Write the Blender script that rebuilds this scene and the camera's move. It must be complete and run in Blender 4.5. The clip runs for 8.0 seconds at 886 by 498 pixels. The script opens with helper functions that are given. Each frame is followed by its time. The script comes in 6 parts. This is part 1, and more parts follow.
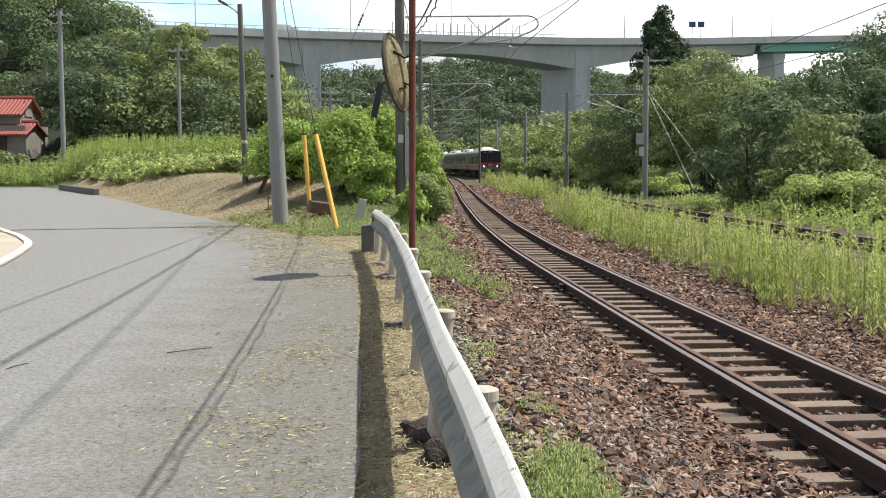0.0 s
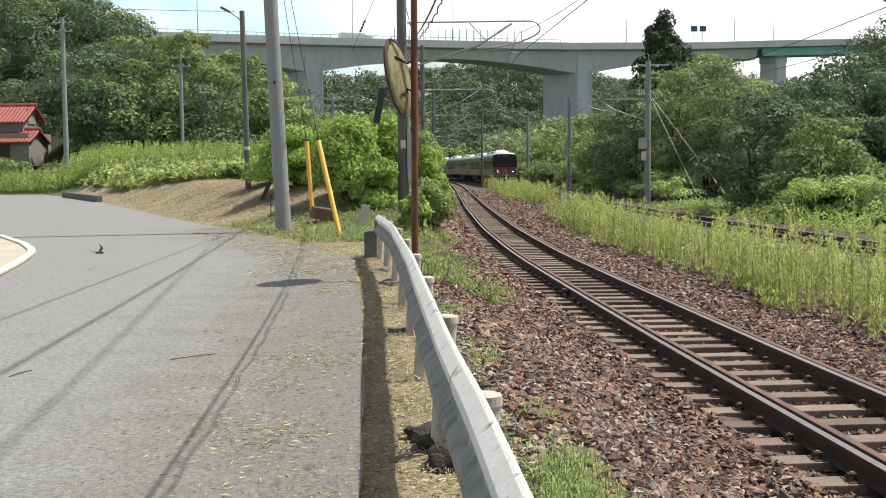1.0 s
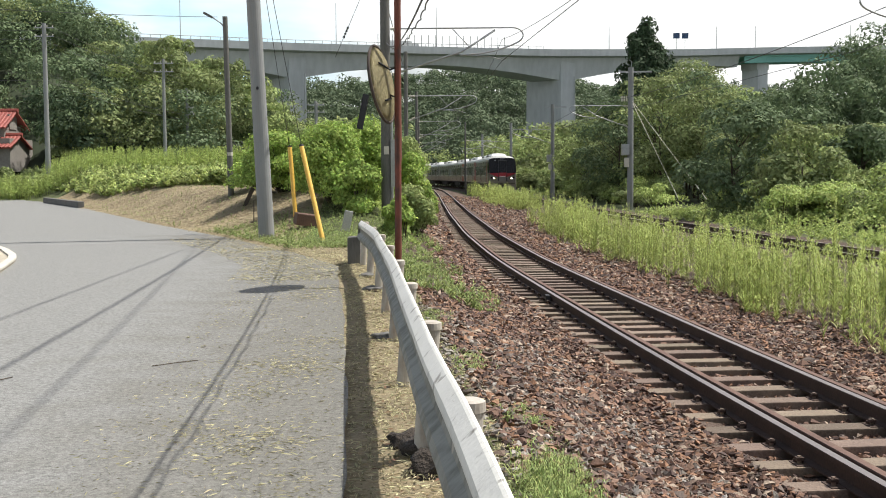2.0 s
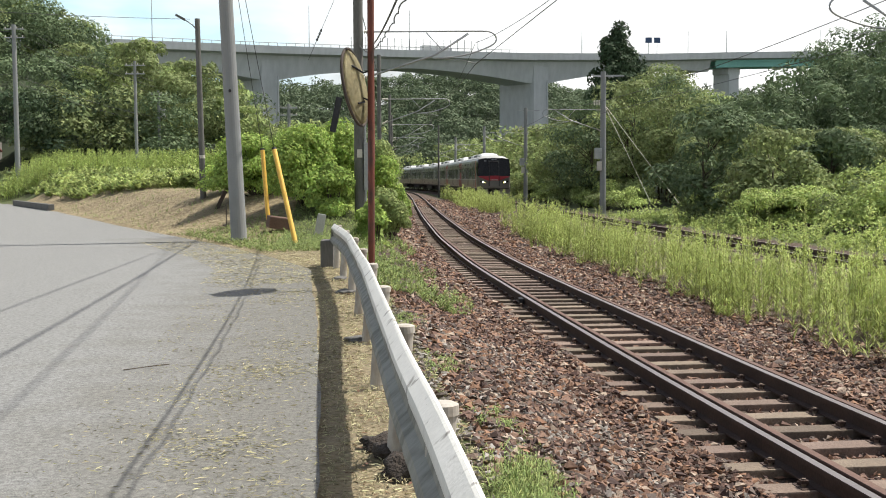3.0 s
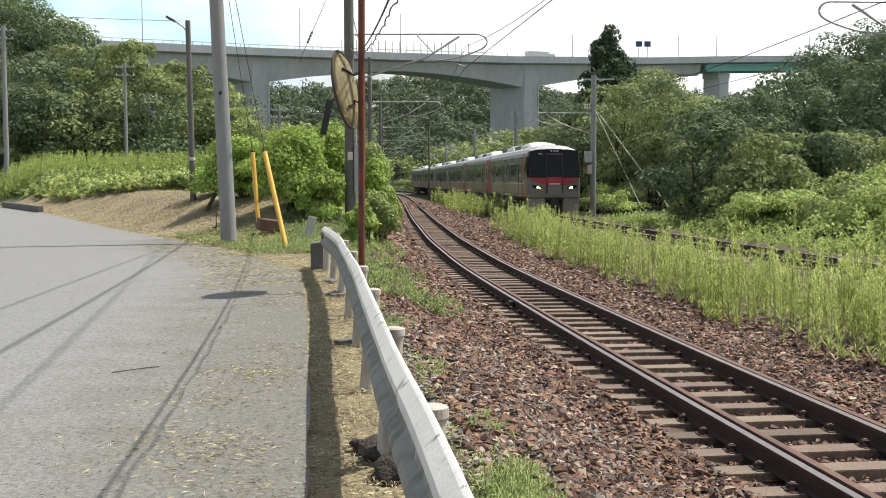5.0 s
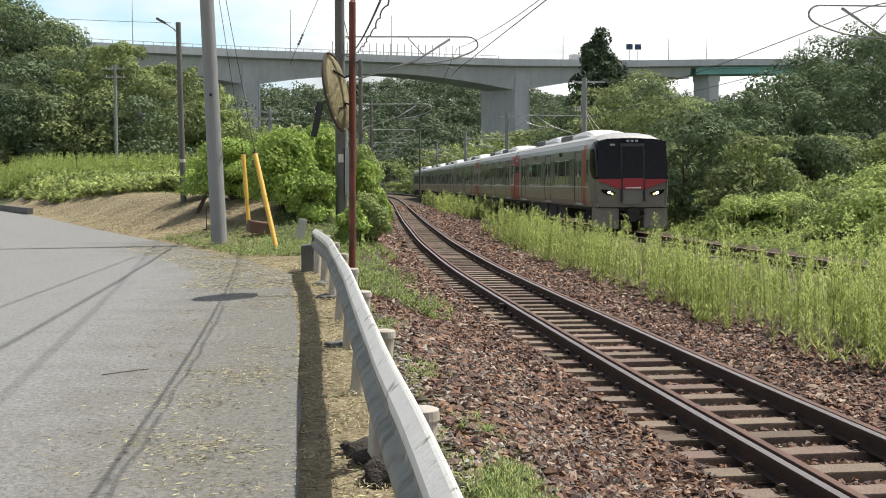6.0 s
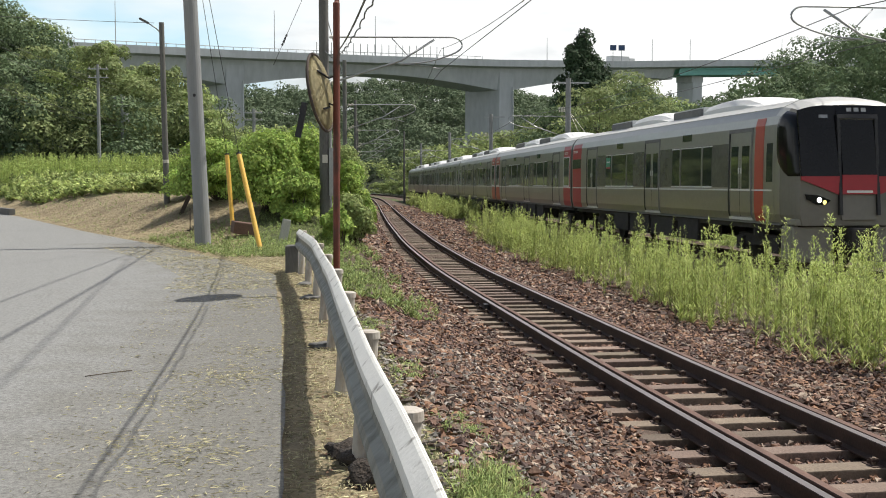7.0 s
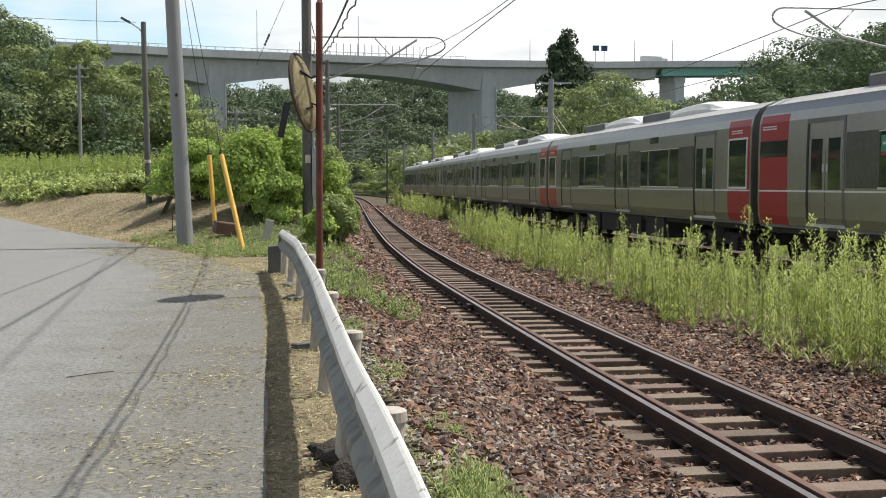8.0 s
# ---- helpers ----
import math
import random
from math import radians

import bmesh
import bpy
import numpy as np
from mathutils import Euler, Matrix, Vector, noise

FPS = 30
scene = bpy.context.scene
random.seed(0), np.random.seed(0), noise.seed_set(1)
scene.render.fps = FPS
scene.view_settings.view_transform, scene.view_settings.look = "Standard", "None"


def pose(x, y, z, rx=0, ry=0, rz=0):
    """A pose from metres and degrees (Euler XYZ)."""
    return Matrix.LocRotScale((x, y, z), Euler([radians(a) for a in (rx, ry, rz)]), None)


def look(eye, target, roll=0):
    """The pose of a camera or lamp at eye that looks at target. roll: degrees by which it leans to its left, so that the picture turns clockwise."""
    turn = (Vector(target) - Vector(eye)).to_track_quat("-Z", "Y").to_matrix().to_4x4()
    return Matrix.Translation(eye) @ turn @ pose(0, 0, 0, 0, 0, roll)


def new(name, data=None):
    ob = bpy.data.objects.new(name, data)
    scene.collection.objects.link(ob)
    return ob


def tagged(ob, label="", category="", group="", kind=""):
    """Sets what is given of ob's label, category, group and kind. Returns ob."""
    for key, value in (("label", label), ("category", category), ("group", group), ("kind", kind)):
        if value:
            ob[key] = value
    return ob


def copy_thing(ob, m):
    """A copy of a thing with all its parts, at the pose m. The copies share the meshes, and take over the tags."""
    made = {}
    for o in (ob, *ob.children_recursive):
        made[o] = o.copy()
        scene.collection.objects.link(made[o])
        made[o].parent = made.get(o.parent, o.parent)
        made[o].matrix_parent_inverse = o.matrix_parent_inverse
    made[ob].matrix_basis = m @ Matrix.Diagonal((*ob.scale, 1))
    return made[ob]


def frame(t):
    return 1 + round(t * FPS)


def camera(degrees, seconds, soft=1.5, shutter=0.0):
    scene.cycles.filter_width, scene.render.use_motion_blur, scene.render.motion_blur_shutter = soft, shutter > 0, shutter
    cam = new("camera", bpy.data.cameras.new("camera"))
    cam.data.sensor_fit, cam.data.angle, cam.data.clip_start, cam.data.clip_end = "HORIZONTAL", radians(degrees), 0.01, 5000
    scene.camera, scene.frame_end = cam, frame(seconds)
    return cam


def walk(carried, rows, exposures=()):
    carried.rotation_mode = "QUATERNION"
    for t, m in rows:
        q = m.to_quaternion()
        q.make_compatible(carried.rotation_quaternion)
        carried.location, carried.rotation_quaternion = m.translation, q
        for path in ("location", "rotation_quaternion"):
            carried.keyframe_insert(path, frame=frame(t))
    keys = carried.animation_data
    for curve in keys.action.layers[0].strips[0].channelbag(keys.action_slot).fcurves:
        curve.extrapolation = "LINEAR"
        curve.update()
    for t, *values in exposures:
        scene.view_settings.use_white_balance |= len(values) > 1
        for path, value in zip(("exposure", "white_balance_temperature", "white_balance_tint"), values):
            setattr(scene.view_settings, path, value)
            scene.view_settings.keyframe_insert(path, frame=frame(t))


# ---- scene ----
cam = camera(43.6, 8.0, soft=1.0)
EYE = 1.52
# t, yaw, pitch, roll: a camera on a tripod that pans slowly to the right
ROWS = [
    (0.0, 0.0, -4.41, 0.15), (0.5, 0.05, -4.22, 0.38), (1.0, 0.13, -4.13, 0.42), (1.2, 0.33, -4.0, 0.42),
    (2.3, -1.28, -3.78, 0.32), (2.5, -1.574, -3.723, 0.303), (3.0, -2.109, -3.662, 0.249), (3.5, -2.263, -3.667, 0.147),
    (4.0, -2.395, -3.631, 0.087), (4.5, -2.48, -3.597, 0.093), (4.7, -2.52, -3.56, 0.09), (5.8, -2.96, -3.43, 0.02),
    (6.0, -3.08, -3.395, 0.009), (6.5, -3.446, -3.353, 0.0), (7.0, -3.89, -3.364, 0.014), (7.5, -4.285, -3.373, 0.004),
    (8.0, -4.764, -3.358, 0.0),
]
walk(cam, [(t, pose(0, 0, EYE, 90 + pitch, roll, yaw)) for t, yaw, pitch, roll in ROWS], [(0.0, 0.3), (4.7, 0.3), (6.4, 0.14), (8.0, 0.1)])

# ---- light ----
SUN_AZ, SUN_EL = radians(74), radians(61)
sun = new("sun", bpy.data.lights.new("sun", "SUN"))
sun.data.energy, sun.data.angle, sun.data.color = 4.9, radians(0.6), (1.0, 0.95, 0.88)
to_sun = Vector((math.sin(SUN_AZ) * math.cos(SUN_EL), math.cos(SUN_AZ) * math.cos(SUN_EL), math.sin(SUN_EL)))
sun.matrix_world = look(to_sun * 50, (0, 0, 0))

world = bpy.data.worlds.new("sky")
scene.world = world
world.use_nodes = True
wn, wl = world.node_tree.nodes, world.node_tree.links
sky = wn.new("ShaderNodeTexSky")
sky.sky_type, sky.sun_disc = "NISHITA", False
sky.sun_elevation, sky.sun_rotation = SUN_EL, SUN_AZ
sky.air_density, sky.dust_density = 1.0, 3.0
w_noise, w_ramp, w_mix, w_map, w_co = (wn.new(n) for n in ("ShaderNodeTexNoise", "ShaderNodeValToRGB", "ShaderNodeMixRGB", "ShaderNodeMapping", "ShaderNodeTexCoord"))
w_map.inputs["Scale"].default_value = (1.6, 1.6, 5.0)
w_noise.inputs["Scale"].default_value, w_noise.inputs["Detail"].default_value = 1.6, 6
w_ramp.color_ramp.elements[0].position, w_ramp.color_ramp.elements[1].position = 0.28, 0.44
wl.new(w_co.outputs["Generated"], w_map.inputs[0])
wl.new(w_map.outputs[0], w_noise.inputs[0])
wl.new(w_noise.outputs[0], w_ramp.inputs[0])
# the cloud veil is dense towards the horizon and thin overhead
w_sep, w_veil, w_max = wn.new("ShaderNodeSeparateXYZ"), wn.new("ShaderNodeMapRange"), wn.new("ShaderNodeMath")
wl.new(w_co.outputs["Generated"], w_sep.inputs[0])
wl.new(w_sep.outputs[2], w_veil.inputs[0])
w_veil.inputs[1].default_value, w_veil.inputs[2].default_value = 0.10, 0.45
w_veil.inputs[3].default_value, w_veil.inputs[4].default_value = 1.0, 0.12
w_max.operation = "MULTIPLY"
wl.new(w_ramp.outputs[0], w_max.inputs[0])
wl.new(w_veil.outputs[0], w_max.inputs[1])
wl.new(w_max.outputs[0], w_mix.inputs[0])
wl.new(sky.outputs[0], w_mix.inputs[1])
# thin bright cloud, with pale blue between its banks
w_blue, w_gap, w_veil2, w_map2 = (wn.new(n) for n in ("ShaderNodeTexNoise", "ShaderNodeValToRGB", "ShaderNodeMixRGB", "ShaderNodeMapping"))
w_map2.inputs["Scale"].default_value, w_map2.inputs["Location"].default_value = (2.2, 2.2, 7.0), (0.35, 0.0, 0.3)
w_blue.inputs["Scale"].default_value, w_blue.inputs["Detail"].default_value = 1.5, 5
w_gap.color_ramp.elements[0].position, w_gap.color_ramp.elements[1].position = 0.50, 0.66
wl.new(w_co.outputs["Generated"], w_map2.inputs[0])
wl.new(w_map2.outputs[0], w_blue.inputs[0])
wl.new(w_blue.outputs[0], w_gap.inputs[0])
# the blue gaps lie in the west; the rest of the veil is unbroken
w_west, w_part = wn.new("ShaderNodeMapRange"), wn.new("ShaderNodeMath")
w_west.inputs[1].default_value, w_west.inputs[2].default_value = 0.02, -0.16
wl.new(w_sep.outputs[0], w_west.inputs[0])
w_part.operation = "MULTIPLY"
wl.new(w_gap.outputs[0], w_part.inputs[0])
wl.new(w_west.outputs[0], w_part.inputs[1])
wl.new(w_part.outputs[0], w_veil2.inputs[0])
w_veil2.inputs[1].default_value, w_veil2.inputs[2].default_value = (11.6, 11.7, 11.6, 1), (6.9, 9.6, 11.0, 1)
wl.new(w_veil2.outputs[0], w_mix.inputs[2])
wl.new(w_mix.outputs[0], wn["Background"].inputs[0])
wn["Background"].inputs[1].default_value = 0.09


# ---- materials ----
def material(name, color, rough=0.8, metal=0.0, scale=8.0, vary=0.25, fine=60.0, bump=0.3, island=0.0, obj=0.0, tint=None, translucent=0.0, stretch=(1, 1, 1), spec=0.5, dist=0.01):
    """A surface with variation at two scales, relief, and optional variation by piece."""
    m = bpy.data.materials.new(name)
    m.use_nodes = True
    n, l = m.node_tree.nodes, m.node_tree.links
    bsdf = n["Principled BSDF"]
    co, mp = n.new("ShaderNodeTexCoord"), n.new("ShaderNodeMapping")
    mp.inputs["Scale"].default_value = stretch
    l.new(co.outputs["Object"], mp.inputs[0])
    big, small = n.new("ShaderNodeTexNoise"), n.new("ShaderNodeTexNoise")
    big.inputs["Scale"].default_value, big.inputs["Detail"].default_value = scale, 4
    small.inputs["Scale"].default_value, small.inputs["Detail"].default_value = fine, 3
    l.new(mp.outputs[0], big.inputs[0])
    l.new(mp.outputs[0], small.inputs[0])
    add = n.new("ShaderNodeMath")
    add.operation = "ADD"
    l.new(big.outputs[0], add.inputs[0])
    l.new(small.outputs[0], add.inputs[1])
    span = n.new("ShaderNodeMapRange")
    span.inputs[1].default_value, span.inputs[2].default_value = 0.6, 1.4
    span.inputs[3].default_value, span.inputs[4].default_value = 0.0, 1.0
    l.new(add.outputs[0], span.inputs[0])
    mix = n.new("ShaderNodeMixRGB")
    c2 = tint or tuple(min(1, c * (1 + vary)) for c in color)
    c1 = tuple(c * (1 - vary) for c in color)
    mix.inputs[1].default_value, mix.inputs[2].default_value = (*c1, 1), (*c2, 1)
    l.new(span.outputs[0], mix.inputs[0])
    out = mix.outputs[0]
    if island or obj:
        hsv = n.new("ShaderNodeHueSaturation")
        src = n.new("ShaderNodeNewGeometry").outputs["Random Per Island"] if island else n.new("ShaderNodeObjectInfo").outputs["Random"]
        r = n.new("ShaderNodeMapRange")
        r.inputs[3].default_value, r.inputs[4].default_value = 1 - (island or obj), 1 + (island or obj)
        l.new(src, r.inputs[0])
        l.new(r.outputs[0], hsv.inputs["Value"])
        wh = n.new("ShaderNodeTexWhiteNoise")
        wh.noise_dimensions = "1D"
        l.new(src, wh.inputs["W"])
        r2 = n.new("ShaderNodeMapRange")
        r2.inputs[3].default_value, r2.inputs[4].default_value = 0.5 - 0.05 * (island or obj), 0.5 + 0.05 * (island or obj)
        l.new(wh.outputs["Value"], r2.inputs[0])
        l.new(r2.outputs[0], hsv.inputs["Hue"])
        l.new(out, hsv.inputs["Color"])
        out = hsv.outputs[0]
    l.new(out, bsdf.inputs["Base Color"])
    bsdf.inputs["Roughness"].default_value, bsdf.inputs["Metallic"].default_value = rough, metal
    bsdf.inputs["Specular IOR Level"].default_value = spec
    if bump:
        b = n.new("ShaderNodeBump")
        b.inputs["Strength"].default_value, b.inputs["Distance"].default_value = bump, dist
        l.new(small.outputs[0], b.inputs["Height"])
        l.new(b.outputs[0], bsdf.inputs["Normal"])
    if translucent:
        tr, ms = n.new("ShaderNodeBsdfTranslucent"), n.new("ShaderNodeMixShader")
        l.new(out, tr.inputs[0])
        ms.inputs[0].default_value = translucent
        l.new(bsdf.outputs[0], ms.inputs[1])
        l.new(tr.outputs[0], ms.inputs[2])
        l.new(ms.outputs[0], n["Material Output"].inputs[0])
    return m


def leaf(name, color, island=0.3, translucent=0.28, rough=0.7):
    return material(name, color, rough, scale=0.35, fine=1.5, vary=0.35, bump=0, island=island, translucent=translucent, spec=0.15)


def palette(name, colors, rough=0.85, fine=60.0, bump=0.5):
    """Pieces that take one of several colours each, with grain."""
    m = material(name, (1, 1, 1), rough, scale=9, fine=fine, vary=0.3, bump=bump)
    n, l = m.node_tree.nodes, m.node_tree.links
    geo, ramp, mul = n.new("ShaderNodeNewGeometry"), n.new("ShaderNodeValToRGB"), n.new("ShaderNodeMixRGB")
    info, add, fr = n.new("ShaderNodeObjectInfo"), n.new("ShaderNodeMath"), n.new("ShaderNodeMath")
    add.operation, fr.operation = "ADD", "FRACT"
    l.new(geo.outputs["Random Per Island"], add.inputs[0])
    l.new(info.outputs["Random"], add.inputs[1])
    l.new(add.outputs[0], fr.inputs[0])
    l.new(fr.outputs[0], ramp.inputs[0])
    ramp.color_ramp.interpolation = "CONSTANT"
    el = ramp.color_ramp.elements
    while len(el) < len(colors):
        el.new(0.5)
    for k, c in enumerate(colors):
        el[k].position, el[k].color = k / len(colors), (*c, 1)
    mul.blend_type = "MULTIPLY"
    mul.inputs[0].default_value = 1
    old = n["Principled BSDF"].inputs["Base Color"].links[0].from_socket
    l.new(ramp.outputs[0], mul.inputs[1])
    l.new(old, mul.inputs[2])
    l.new(mul.outputs[0], n["Principled BSDF"].inputs["Base Color"])
    return m


def worn(name, color, dirt, scale=6.0, stretch=(1, 1, 0.3), lo=0.52, hi=0.66, rough=0.55):
    """Paint with stains and bare patches of their own shape."""
    m = material(name, color, rough, scale=3, fine=40, vary=0.1, bump=0.2)
    n, l = m.node_tree.nodes, m.node_tree.links
    co, mp, tex, ramp, mix = (n.new("ShaderNode" + k) for k in ("TexCoord", "Mapping", "TexNoise", "ValToRGB", "MixRGB"))
    mp.inputs["Scale"].default_value = stretch
    tex.inputs["Scale"].default_value, tex.inputs["Detail"].default_value = scale, 8
    ramp.color_ramp.elements[0].position, ramp.color_ramp.elements[1].position = lo, hi
    l.new(co.outputs["Object"], mp.inputs[0])
    l.new(mp.outputs[0], tex.inputs[0])
    l.new(tex.outputs[0], ramp.inputs[0])
    l.new(ramp.outputs[0], mix.inputs[0])
    old = n["Principled BSDF"].inputs["Base Color"].links[0].from_socket
    l.new(old, mix.inputs[1])
    mix.inputs[2].default_value = (*dirt, 1)
    l.new(mix.outputs[0], n["Principled BSDF"].inputs["Base Color"])
    return m


def glow(name, color, strength):
    m = bpy.data.materials.new(name)
    m.use_nodes = True
    b = m.node_tree.nodes["Principled BSDF"]
    b.inputs["Emission Color"].default_value, b.inputs["Emission Strength"].default_value = (*color, 1), strength
    return m


def glass(name, color, rough=0.05, spec=0.6):
    return material(name, color, rough, scale=2, fine=9, vary=0.3, bump=0, spec=spec)


def road_surface():
    """Asphalt that turns browner and rougher where the "wear" value of the sheet rises."""
    m = material("asphalt", (0.205, 0.207, 0.197), 0.9, scale=26, fine=95, vary=0.55, bump=0.8, dist=0.008)
    n, l = m.node_tree.nodes, m.node_tree.links
    at, co, tex, mul, add, ramp, mix = (n.new("ShaderNode" + k) for k in ("Attribute", "TexCoord", "TexNoise", "Math", "Math", "ValToRGB", "MixRGB"))
    at.attribute_name = "wear"
    tex.inputs["Scale"].default_value, tex.inputs["Detail"].default_value = 1.7, 7
    mul.operation, add.operation = "MULTIPLY", "ADD"
    mul.inputs[1].default_value = 0.8
    l.new(co.outputs["Object"], tex.inputs[0])
    l.new(tex.outputs[0], mul.inputs[0])
    l.new(mul.outputs[0], add.inputs[0])
    l.new(at.outputs["Fac"], add.inputs[1])
    ramp.color_ramp.elements[0].position, ramp.color_ramp.elements[1].position = 0.55, 1.25 / 1.3
    l.new(add.outputs[0], ramp.inputs[0])
    l.new(ramp.outputs[0], mix.inputs[0])
    old = n["Principled BSDF"].inputs["Base Color"].links[0].from_socket
    mix.blend_type = "MULTIPLY"
    l.new(old, mix.inputs[1])
    mix.inputs[2].default_value = (0.76, 0.735, 0.68, 1)
    l.new(mix.outputs[0], n["Principled BSDF"].inputs["Base Color"])
    return m


